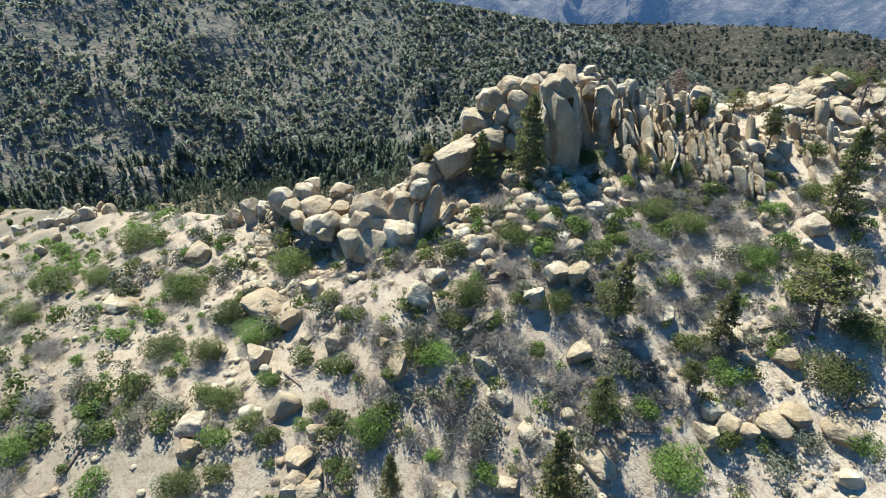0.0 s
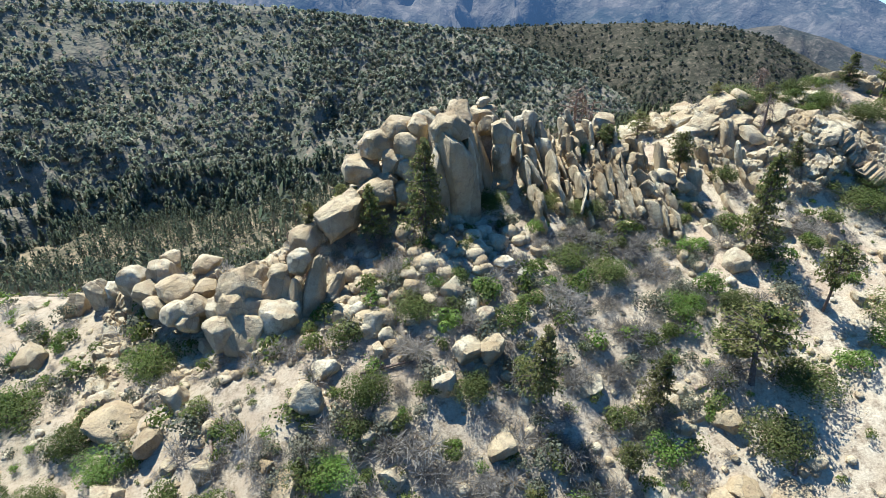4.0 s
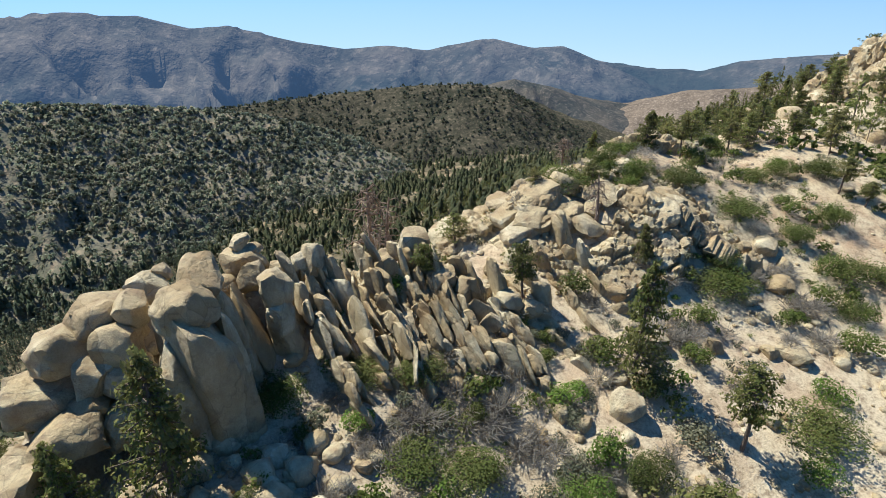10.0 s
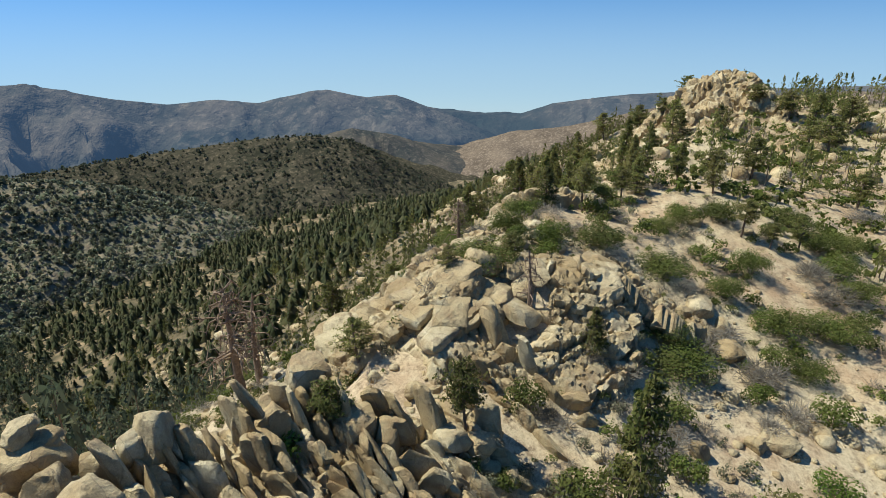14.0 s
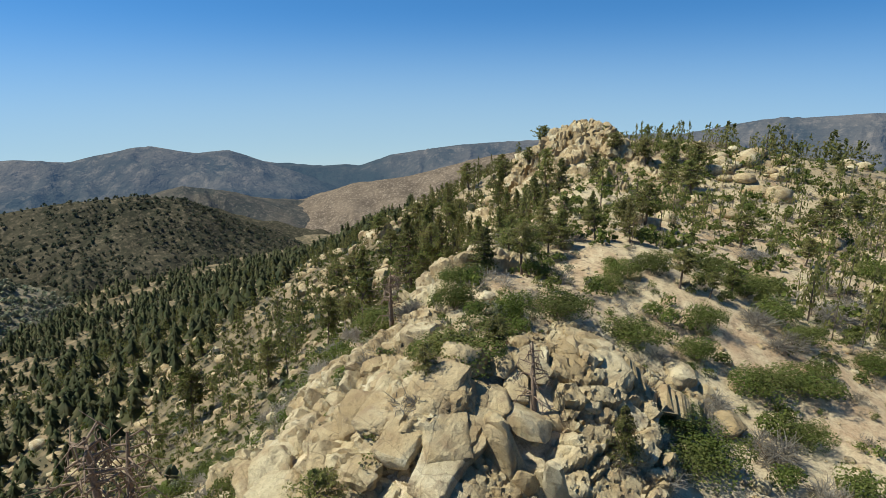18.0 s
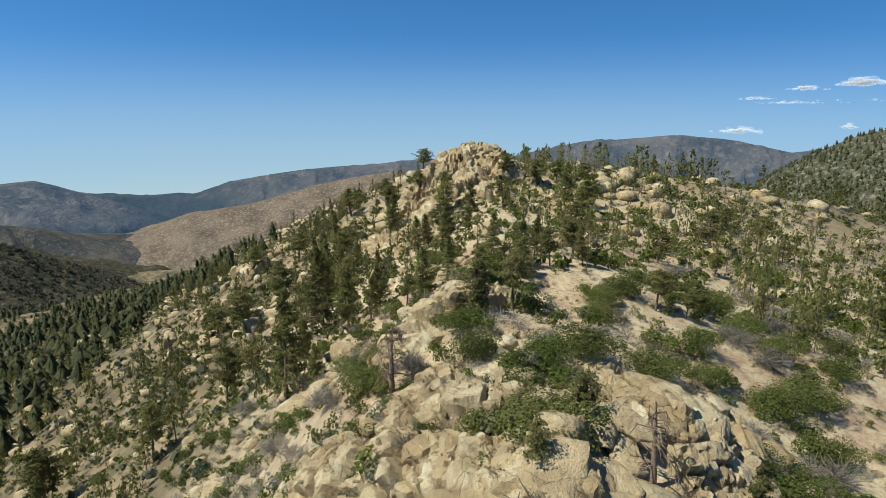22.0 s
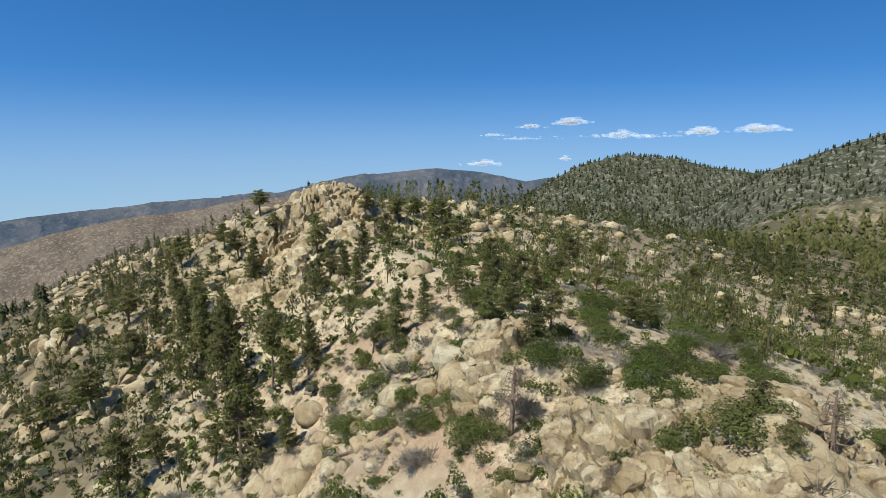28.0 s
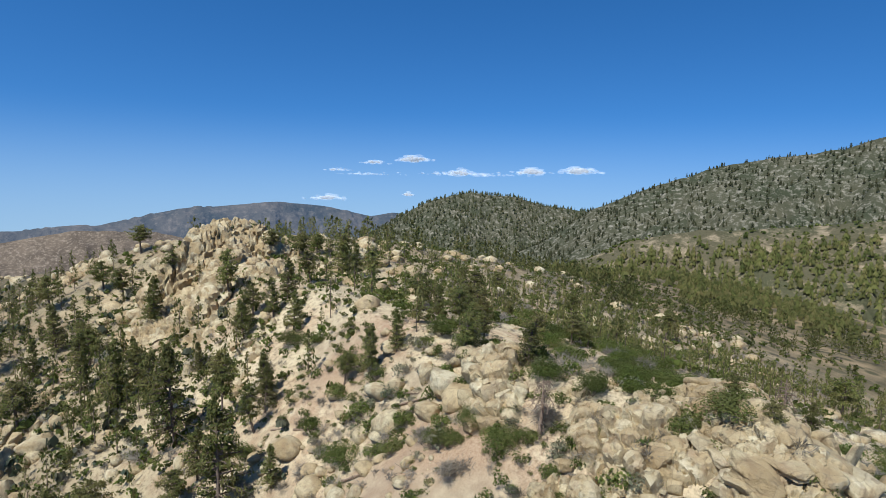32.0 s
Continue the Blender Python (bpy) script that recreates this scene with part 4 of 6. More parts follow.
def shrub_shape(seed, n, leaf, lobes=7, tall=0.70):
    """A low mounded bush of leaf clumps, one metre across, open at the foot."""
    r = np.random.default_rng(seed)
    C = np.c_[r.uniform(-0.30, 0.30, (lobes, 2)), r.uniform(0.16, 0.42, lobes) * tall / 0.62]
    R = r.uniform(0.18, 0.29, lobes)
    pick = r.integers(0, lobes, n)
    d = r.normal(size=(n, 3))
    d[:, 2] = np.abs(d[:, 2]) * 1.0 - 0.25
    d /= np.linalg.norm(d, axis=1, keepdims=True)
    p = C[pick] + d * R[pick][:, None] * r.uniform(0.82, 1.08, (n, 1))
    p[:, 2] = np.maximum(p[:, 2], 0.02)
    return quads(p, d + np.array([0, 0, 0.2]), leaf, r, 1.0, 0.30)


def twig_shape(seed, n, thick=0.006, long=0.11, lobes=8):
    """A leafless grey bush: a mound of short thin twigs pointing outwards, as slim blades."""
    r = np.random.default_rng(seed)
    C = np.c_[r.uniform(-0.28, 0.28, (lobes, 2)), r.uniform(0.08, 0.26, lobes)]
    R = r.uniform(0.14, 0.27, lobes)
    pick = r.integers(0, lobes, n)
    d = r.normal(size=(n, 3))
    d[:, 2] = np.abs(d[:, 2]) - 0.1
    d /= np.linalg.norm(d, axis=1, keepdims=True)
    s = C[pick] + d * R[pick][:, None] * r.uniform(0.15, 0.95, (n, 1))
    tip = s + (d + r.normal(0, 0.5, (n, 3))) * long * r.uniform(0.5, 1.5, (n, 1))
    s[:, 2], tip[:, 2] = np.maximum(s[:, 2], 0.0), np.maximum(tip[:, 2], 0.02)
    side = np.cross(tip - s, r.normal(size=(n, 3)))
    side /= np.linalg.norm(side, axis=1, keepdims=True) + 1e-9
    V = np.stack([s - side * thick, s + side * thick, tip + side * thick * 0.5, tip - side * thick * 0.5], 1)
    return V.reshape(-1, 3), np.arange(4 * n).reshape(n, 4)


def tube(points, radii, sides=6):
    P = np.asarray(points, float)
    a = np.linspace(0, 2 * np.pi, sides, endpoint=False)
    V, F = [], []
    for p, rr in zip(P, radii):
        V.append(np.c_[p[0] + rr * np.cos(a), p[1] + rr * np.sin(a), np.full(sides, p[2])])
    for k in range(len(P) - 1):
        for j in range(sides):
            F.append((k * sides + j, k * sides + (j + 1) % sides, (k + 1) * sides + (j + 1) % sides, (k + 1) * sides + j))
    return np.concatenate(V), np.array(F)


def stick(a, b, r0, r1, sides=4):
    a, b = np.asarray(a, float), np.asarray(b, float)
    d = (b - a) / (np.linalg.norm(b - a) + 1e-9)
    s = np.cross(d, (0.3, 0.2, 1.0) if abs(d[2]) < 0.9 else (1.0, 0, 0))
    s /= np.linalg.norm(s)
    q = np.cross(d, s)
    an = np.linspace(0, 2 * np.pi, sides, endpoint=False)
    ring = np.cos(an)[:, None] * s + np.sin(an)[:, None] * q
    V = np.concatenate([a + ring * r0, b + ring * r1])
    F = [(j, (j + 1) % sides, sides + (j + 1) % sides, sides + j) for j in range(sides)]
    return V, np.array(F)


def joined(pieces):
    vs, fs, base = [], [], 0
    for V, F in pieces:
        vs.append(V)
        fs.append(F + base)
        base += len(V)
    return np.concatenate(vs), np.concatenate(fs)


def pine_shape(seed, kind, limbs, tufts, leaf):
    """A pine, one metre high and one metre across: a tapered trunk, whorls of limbs, and flat needle sprays along the outer limbs."""
    r = np.random.default_rng(seed)
    bend = r.normal(0, 0.05 if kind == "open" else 0.015, 2)
    zs = np.linspace(-0.03, 0.97, 8)
    line = np.c_[bend[0] * np.sin(zs * 2.2), bend[1] * np.sin(zs * 2.6), zs]
    trunk = tube(line, np.interp(zs, [0, 1], [0.040, 0.006]), 6)
    wood, cs, ns = [], [], []
    low = {"full": r.uniform(0.10, 0.22), "open": r.uniform(0.32, 0.45)}[kind]
    lean = r.uniform(0, 6.28)
    for k in range(limbs):
        whorl = round((k + r.uniform(-0.3, 0.3)) / limbs * 15) / 15
        u = low + (0.97 - low) * min(max(whorl + r.normal(0, 0.008), 0.0), 1.0)
        g = (u - low) / (1 - low)
        a = r.uniform(0, 2 * np.pi)
        if kind == "open":
            reach = 0.5 * np.sin(np.clip(g, 0, 1) * np.pi * 0.72 + 0.62) * r.uniform(0.4, 1.1)
            rise = r.uniform(-0.10, 0.30)
        else:
            reach = (0.48 * (1 - g) ** 0.8 * r.uniform(0.55, 1.12) + 0.035) * (1 + 0.18 * np.cos(a - lean))
            rise = r.uniform(-0.22, 0.10) + 0.35 * g
        base = np.array([np.interp(u, zs, line[:, 0]), np.interp(u, zs, line[:, 1]), u])
        out = np.array([np.cos(a), np.sin(a), 0.0])
        tip = base + out * reach + np.array([0, 0, rise * reach * 0.6])
        wood.append(stick(base, tip, 0.009, 0.003, 4))
        across = np.array([-out[1], out[0], 0.0])
        n = max(2, int(tufts * (0.45 + 0.55 * reach / 0.5)))
        v = r.uniform(0.25, 1.06, n)
        spread = (0.018 + 0.10 * reach) * (1.15 - np.abs(v - 0.62))
        p = base + (tip - base) * v[:, None] + across * (r.normal(0, 1, n) * spread)[:, None]
        p[:, 2] += r.normal(0, 0.010 + 0.008 * (kind == "open"), n)
        cs.append(p)
        ns.append(np.tile(out * 0.35 + np.array([0, 0, 0.85]), (n, 1)))
    top = line[-1] + r.normal(0, 0.018, (tufts, 3)) - np.c_[np.zeros((tufts, 2)), r.uniform(-0.02, 0.09, tufts)]
    cs.append(top)
    ns.append(np.tile((0.0, 0.0, 1.0), (tufts, 1)))
    return trunk, joined(wood), quads(np.concatenate(cs), np.concatenate(ns), leaf, r, 0.55, 0.42)


def far_pine(seed, tiers, points, slim=1.0):
    """A distant conifer, one metre high and across: ragged tiers of boughs that shrink towards the tip."""
    r = np.random.default_rng(seed)
    V, F = [], []
    for k in range(tiers):
        g = k / tiers
        z0 = 0.10 + 0.84 * g + r.normal(0, 0.02)
        z1 = min(1.0, z0 + 0.42 * (1.15 - g))
        R = (0.50 * (1 - g) ** r.uniform(0.45, 1.0) + 0.06) * slim * r.uniform(0.75, 1.15)
        b = len(V)
        cx, cy = r.normal(0, 0.03, 2)
        V.append((cx * 0.4, cy * 0.4, z1))
        turn = r.uniform(0, 6.28)
        for j in range(points * 2):
            a = turn + np.pi * j / points
            q = R * (r.uniform(0.6, 1.35) if j % 2 else r.uniform(0.22, 0.6))
            V.append((cx + q * np.cos(a), cy + q * np.sin(a), z0 + (r.uniform(-0.10, 0.06) if j % 2 else r.uniform(0.0, 0.09))))
        for j in range(points * 2):
            F.append((b, b + 1 + j, b + 1 + (j + 1) % (points * 2)))
    return np.array(V), np.array(F)


def dead_shape(seed, limbs):
    r = np.random.default_rng(seed)
    zs = np.linspace(-0.03, 1, 7)
    b = r.normal(0, 0.03, 2)
    line = np.c_[b[0] * np.sin(zs * 3), b[1] * np.sin(zs * 3), zs]
    trunk = tube(line, np.interp(zs, [0, 1], [0.045, 0.01]), 6)
    wood = []
    for k in range(limbs):
        u = r.uniform(0.25, 0.98)
        a = r.uniform(0, 2 * np.pi)
        L = r.uniform(0.14, 0.36) * (1.2 - u * 0.7)
        base = np.array([np.interp(u, zs, line[:, 0]), np.interp(u, zs, line[:, 1]), u])
        mid = base + np.array([np.cos(a) * L * 0.7, np.sin(a) * L * 0.7, r.uniform(-0.03, 0.05)])
        tip = mid + np.array([np.cos(a + r.normal(0, 0.5)) * L * 0.4, np.sin(a + r.normal(0, 0.5)) * L * 0.4, r.uniform(-0.22, -0.04)])
        wood += [stick(base, mid, 0.009, 0.006, 6), stick(mid, tip, 0.006, 0.002, 6)]
        for _ in range(3):
            q = mid + (tip - mid) * r.uniform(0, 1)
            wood.append(stick(q, q + r.normal(0, 0.06, 3), 0.004, 0.0015, 6))
    return trunk, joined(wood)


# ---- rock masses on the crest, each of many blocks ----
def rock_thing(name, label, x, y):
    e = new(name)
    e.location = (x, y, height(x, y))
    return tagged(e, label, "rock outcrop")


def add_rock(parent, key, x, y, z, sx, sy, sz, turn, tilt=0.0, roll=0.0):
    pool = MESHES[key]
    ob = new("rock", pool[rng.integers(len(pool))])
    ob.parent = parent
    ob.matrix_parent_inverse = Matrix.Translation(-parent.location)
    ob.matrix_basis = pose(x, y, z, 0, 0, math.degrees(turn)) @ pose(0, 0, 0, tilt, roll, rng.uniform(-12, 12)) @ Matrix.Diagonal((sx, sy, sz, 1))
    return ob


def fall_line(x, y):
    """Direction of steepest descent and its steepness."""
    h = ground(np.array([x + 0.6, x - 0.6, x, x]), np.array([y, y, y + 0.6, y - 0.6]), False)
    gx, gy = (h[0] - h[1]) / 1.2, (h[2] - h[3]) / 1.2
    return math.atan2(-gy, -gx), math.hypot(gx, gy)


def cover(parent, mass, count, sizes, keys, band, ribs=0.0, span=(0.0, 1.0), sink=0.22):
    """Blocks all over a rock mass. ribs: how much longer than wide they are down the slope."""
    line = np.array(MASSES[mass][0], float)
    seg = np.hypot(*np.diff(line[:, :2], axis=0).T)
    s = np.r_[0, np.cumsum(seg)]
    done = 0
    for _ in range(count * 6):
        if done >= count:
            break
        q = rng.uniform(*span) * s[-1]
        k = min(np.searchsorted(s, q, "right") - 1, len(seg) - 1)
        u = (q - s[k]) / seg[k]
        d = (line[k + 1] - line[k])[:2] / seg[k]
        off = rng.uniform(*band)
        x, y = line[k][:2] + d * u * seg[k] + np.array([d[1], -d[0]]) * off
        z = height(x, y)
        way, steep = fall_line(x, y)
        if steep < 0.35 and abs(off) > 1.2:
            continue
        w = rng.uniform(*sizes) * rng.uniform(0.7, 1.1)
        lean = math.degrees(math.atan(steep))
        if ribs:
            L = w * rng.uniform(1.2, 1.0 + ribs)
            add_rock(parent, rng.choice(keys), x, y, z - w * sink * 0.4, w * rng.uniform(0.7, 1.0), w * rng.uniform(0.6, 0.95), L, way - math.pi / 2, (90 - lean) * 0.75 + rng.normal(0, 5), rng.normal(0, 5))
        else:
            add_rock(parent, rng.choice(keys), x, y, z - w * sink * 0.5, w, w * rng.uniform(0.7, 1.1), w * rng.uniform(0.6, 1.0), rng.uniform(0, 6.28), rng.normal(0, 10), rng.normal(0, 10))
        done += 1


def placed_rocks(parent, rows, keys, deep=0.95, grow=1.12):
    for x, y, z, w, h in rows:
        big = max(w, h) > 3.0
        key = "giant" if big else rng.choice(keys)
        add_rock(parent, key, x, y, z - 0.08 * h, w * grow, w * deep * grow, h * grow, rng.uniform(-0.4, 0.4) + (3.14 if rng.random() < 0.5 else 0), rng.normal(0, 5), rng.normal(0, 5))


def cells(P, seed):
    """Jointed blocks in space: distances to the nearest and second nearest block centre, and the block's random number."""
    I = np.floor(P).astype(np.int64)
    f1, f2, own = np.full(len(P), 9.0), np.full(len(P), 9.0), np.zeros(len(P))
    for i, j, k in itertools.product((-1, 0, 1), repeat=3):
        a, b, c = I[:, 0] + i, I[:, 1] + j, I[:, 2] + k
        h = (a * 374761393 + b * 668265263 + c * 2147483647 + seed * 1442695041) & 0x7FFFFFFF
        h = ((h ^ (h >> 13)) * 1274126177) & 0x7FFFFFFF
        h = ((h ^ (h >> 16)) * 668265263) & 0x7FFFFFFF
        q = np.stack([a + 0.15 + 0.7 * (h & 255) / 255.0, b + 0.15 + 0.7 * ((h >> 8) & 255) / 255.0, c + 0.15 + 0.7 * ((h >> 16) & 255) / 255.0], 1)
        d = np.sqrt(((P - q) ** 2).sum(1))
        near = d < f1
        f2 = np.where(near, f1, np.minimum(f2, d))
        own = np.where(near, ((h >> 4) & 1023) / 1023.0, own)
        f1 = np.where(near, d, f1)
    return f1, f2, own


def bedrock(parent, x0, x1, y0, y1, step, block, amount, seed, tilt=0.0, spread=0.0, fine=0.38, edge=0.35, detail=0.36, uneven=0.9, blobs=()):
    """Jointed bedrock of close-set blocks over a rock mass; block is the usual width, depth and height of one."""
    xs, ys = np.arange(x0, x1 + step, step), np.arange(y0, y1 + step, step)
    X, Y = np.meshgrid(xs, ys)
    X = X + step * 0.3 * fbm(X / step / 1.7, Y / step / 1.7, 1, seed)
    Z = ground(X, Y, False)
    over = Z - ground(X, Y, False, False)
    mask = np.clip((over + spread * fbm(X / 5, Y / 5, 3, seed + 60) + spread * 0.3 - 0.05) / 0.5, 0, 1)
    if blobs:
        near = np.max([1 - np.hypot(X - bx, Y - by) / br for bx, by, br, _ in blobs], axis=0)
        mask = np.clip((near + 0.30 * fbm(X / 2.2, Y / 2.2, 3, seed + 60)) / 0.25, 0, 1)
        Z = Z + np.max([bh * np.clip(1.15 - np.hypot(X - bx, Y - by) / br, 0, 1) for bx, by, br, bh in blobs], axis=0)
    mask = mask * np.clip(np.minimum(np.minimum(X - x0, x1 - X), np.minimum(Y - y0, y1 - Y)) / 0.9, 0, 1)
    zy, zx = np.gradient(Z, step)
    N = np.stack([-zx, -zy, np.ones_like(Z)], -1)
    N /= np.linalg.norm(N, axis=-1, keepdims=True)
    P = np.stack([X, Y, Z], -1).reshape(-1, 3)
    w = np.stack([fbm(X / 2.3, (Y + Z) / 2.3, 3, seed + 1), fbm(X / 2.3 + 40, (Y + Z) / 2.3, 3, seed + 2), fbm(X / 2.3, (Y + Z) / 2.3 + 70, 3, seed + 3)], -1).reshape(-1, 3)
    ca, sa2 = math.cos(tilt), math.sin(tilt)
    Q = P + w * 0.28 * min(block)
    Q = np.stack([Q[:, 0] * ca - Q[:, 2] * sa2, Q[:, 1], Q[:, 0] * sa2 + Q[:, 2] * ca], 1)
    h = 0.0
    for k, (size, amp) in enumerate(((1.0, 1.0), (fine, detail))):
        f1, f2, own = cells(Q / (np.array(block) * size) + 17 * k, seed + 9 * k)
        gap = np.clip((f2 - f1) / edge, 0, 1)
        h = h + amount * amp * ((own - 0.5) * uneven + 0.95 * (1 - (1 - gap) ** 2.5) - 0.35)
    h = h.reshape(X.shape) + 0.06 * fbm(X * 1.9, (Y + Z) * 1.9, 4, seed + 5) * min(1.0, amount * 2)
    R = P.reshape(*X.shape, 3) + N * (h * (0.25 + 0.75 * mask) - 0.7 * (1 - mask))[..., None]
    m, n = X.shape
    i = np.arange(m * n).reshape(m, n)
    keep = (mask[:-1, :-1] + mask[:-1, 1:] + mask[1:, 1:] + mask[1:, :-1]) > 0.05
    F = np.stack([i[:-1, :-1], i[:-1, 1:], i[1:, 1:], i[1:, :-1]], -1)[keep]
    used, F = np.unique(F, return_inverse=True)
    me = mesh_from("bedrock", R.reshape(-1, 3)[used], F.reshape(-1, 4), ROCK, True)
    me.set_sharp_from_angle(angle=radians(38))
    ob = under("bedrock", me, parent)
    ob.matrix_parent_inverse = Matrix.Translation(-parent.location)


def fins(parent, line, spacing, run, drop, wide, keys, lean=12.0):
    """Thin leaning fins of jointed granite that stand out of a face, one beside the other, and run down from the crest: each is a
    row of long blocks, upright near its top and lying back along the slope below."""
    line = np.array(line, float)
    seg = np.hypot(*np.diff(line[:, :2], axis=0).T)
    s = np.r_[0, np.cumsum(seg)]
    q = 0.2
    while q < s[-1]:
        k = min(np.searchsorted(s, q, "right") - 1, len(seg) - 1)
        u = (q - s[k]) / seg[k]
        x0, y0, z0 = line[k] + (line[k + 1] - line[k]) * u
        z0 += rng.normal(0, 0.6)
        w = rng.uniform(*wide)
        length, fall, skew = run * rng.uniform(0.6, 1.1), drop * rng.uniform(0.85, 1.1), rng.normal(-0.02, 0.05)
        turn = rng.normal(0.03, 0.17)
        v = 0.0
        while v < 1.0:
            L = rng.uniform(0.9, 3.2) * (0.8 + 0.4 * (w > 0.7))
            m = v + 0.5 * L / (length * 1.15)
            dip = rng.uniform(30, 58) if v > 0.36 else rng.uniform(2, 20)
            top = z0 - fall * m ** 0.9 + rng.normal(0, 0.22)
            tall = rng.uniform(1.1, 2.7)
            add_rock(parent, rng.choice(keys), x0 + skew * length * m + rng.normal(0, 0.05), y0 - length * m, top - tall * (0.42 if v > 0.28 else 0.55), w * rng.uniform(0.8, 1.1), tall if v > 0.28 else rng.uniform(1.0, 1.6), L * (1.1 if v > 0.28 else 1.5), turn + rng.normal(0, 0.12), -dip, -lean + rng.normal(0, 6))
            v += L * rng.uniform(0.72, 0.92) / (length * 1.15)
            w *= rng.uniform(0.9, 1.06)
        q += w * rng.uniform(1.0, 1.7) * spacing


dome = rock_thing("rock_outcrop", "tall tan granite outcrop with a smooth dome and balanced boulder", 11, 53)
# the smooth buttress and its head
for key, x, y, z, w, d, h, turn, tilt, roll in (("giant", 10.9, 52.7, 40.4, 2.9, 5.6, 10.4, 0.15, 2, -5), ("giant", 9.5, 52.9, 39.6, 2.4, 5.6, 8.8, -0.1, 2, 1), ("giant", 8.4, 53.4, 38.8, 2.2, 4.8, 7.0, 0.3, 0, 5), ("giant", 12.2, 54.0, 40.2, 1.8, 4.8, 9.6, 0.0, 0, -10), ("smooth", 10.5, 52.2, 45.2, 2.75, 2.9, 2.5, 0.3, 4, 0), ("smooth", 11.6, 54.6, 45.2, 2.5, 3.4, 2.6, -0.3, 0, -8),
        ("giant", 13.0, 54.9, 40.6, 1.8, 3.4, 9.0, 0.1, 0, -13), ("giant", 14.3, 55.4, 39.9, 1.3, 3.2, 8.6, -0.1, 2, -15), ("giant", 15.7, 55.2, 39.7, 1.7, 3.0, 7.6, 0.2, 0, -12), ("giant", 16.8, 56.0, 39.2, 1.2, 2.4, 7.0, 0.0, -5, -10), ("smooth", 15.4, 54.5, 41.6, 1.5, 1.8, 3.0, 0.4, -10, -10),
        ("giant", 1.8, 51.2, 38.8, 4.4, 2.8, 2.6, 0.2, 8, -24), ("smooth", -1.2, 50.9, 37.2, 3.6, 2.6, 2.0, 0.4, 5, -18), ("smooth", 15.0, 59.0, 44.15, 2.0, 1.6, 1.2, 0.6, 0, 0), ("smooth", 14.8, 59.1, 45.05, 1.45, 1.0, 0.75, 0.3, 0, -14)):
    add_rock(dome, key, x, y, z, w, d, h, turn, tilt, roll)
for x, y, z, w, h in ROCKS_OUTCROP:
    add_rock(dome, rng.choice(["round_best", "smooth", "block_best"]) if max(w, h) < 2.6 else "giant", x, y, z, w * 1.2, w * 1.15, h * 1.2, rng.uniform(-0.4, 0.4), rng.normal(0, 4), rng.normal(0, 4))
cover(dome, 0, 90, (0.5, 1.7), ["block_best", "round_best", "block"], (-1.8, 1.6), 0.0, (0.48, 1.0), 0.45)
spires = rock_thing("rock_outcrop", "fluted granite spires standing in upright ribs", 22, 56)
fins(spires, [(16.6, 57.4, 43.9), (21, 57.7, 43.8), (25.8, 56.3, 44.2)], 0.85, 7.6, 5.0, (0.3, 0.7), ["column", "plate", "block_best"], 5)
cover(spires, 5, 110, (0.3, 0.95), ["block", "block_best", "round_mid"], (-1.5, 3.0), 0.0, (0, 1.0), 0.3)
bedrock(spires, 16.3, 27.2, 46, 64, 0.11, (0.8, 2.4, 2.4), 0.5, 6, 0.22, 0.3, 0.5, 0.12, 0.5)
ribs = rock_thing("rock_outcrop", "broken leaning granite ribs and loose blocks along the crest", 31, 52)
fins(ribs, [(25.9, 55.9, 43.6), (29, 53.3, 42.0), (33, 53.5, 41.9), (36.8, 55.4, 43.2)], 0.87, 6.6, 4.2, (0.3, 0.75), ["block", "plate", "block_best"], 8)
bedrock(ribs, 25.2, 37.8, 43, 64, 0.11, (0.85, 2.4, 2.3), 0.55, 7, 0.28, 0.6, 0.5, 0.12, 0.5)
placed_rocks(ribs, ROCKS_COLUMNS_A, ["plate", "block_best"], 0.95, 0.95)
cover(ribs, 1, 130, (0.3, 1.0), ["block", "block_best", "round_mid"], (-2.0, 2.5), 0.0, (0, 1), 0.4)
slabs = rock_thing("rock_outcrop", "pale slabby granite hump with cracks", 42, 55)
placed_rocks(slabs, [q for q in ROCKS_SLABS_A if max(q[3:]) < 2.4], ["block_best", "round_best"])
bedrock(slabs, 35.8, 51.6, 43, 67, 0.11, (2.4, 2.1, 1.0), 0.95, 8, 0.25, 0.9, 0.42, 0.12, 0.38, 0.75)
cover(slabs, 2, 26, (0.9, 2.0), ["block_best", "plate"], (-3.0, 6.0), 0.0, (0, 1), 0.75)
cover(slabs, 2, 60, (0.4, 1.1), ["block", "block_mid", "round"], (-4.0, 7.5), 0.0, (0, 1), 0.4)
for cx, cy, n, big in ((35.2, 56.8, 9, 3.0), (36.8, 55.4, 7, 2.6), (34.4, 60.0, 7, 2.8), (37.5, 59.6, 6, 2.4), (34.6, 64.8, 6, 2.8), (43.6, 52.4, 6, 2.8), (45.2, 53.6, 5, 2.6), (41.2, 54.2, 6, 2.4)):
    for _ in range(n):
        x, y, w = cx + rng.normal(0, 1.3), cy + rng.normal(0, 1.2), big * rng.uniform(0.5, 1.1)
        add_rock(slabs, rng.choice(["smooth", "giant", "plate"]), x, y, height(x, y) + 0.22 * w, w, w * rng.uniform(0.65, 0.9), w * rng.uniform(0.28, 0.5), rng.normal(0.3, 0.5), rng.normal(4, 7), rng.normal(-16, 7))
shelf = rock_thing("rock_outcrop", "pale broken granite rib stepping down from the crest", 56, 66)
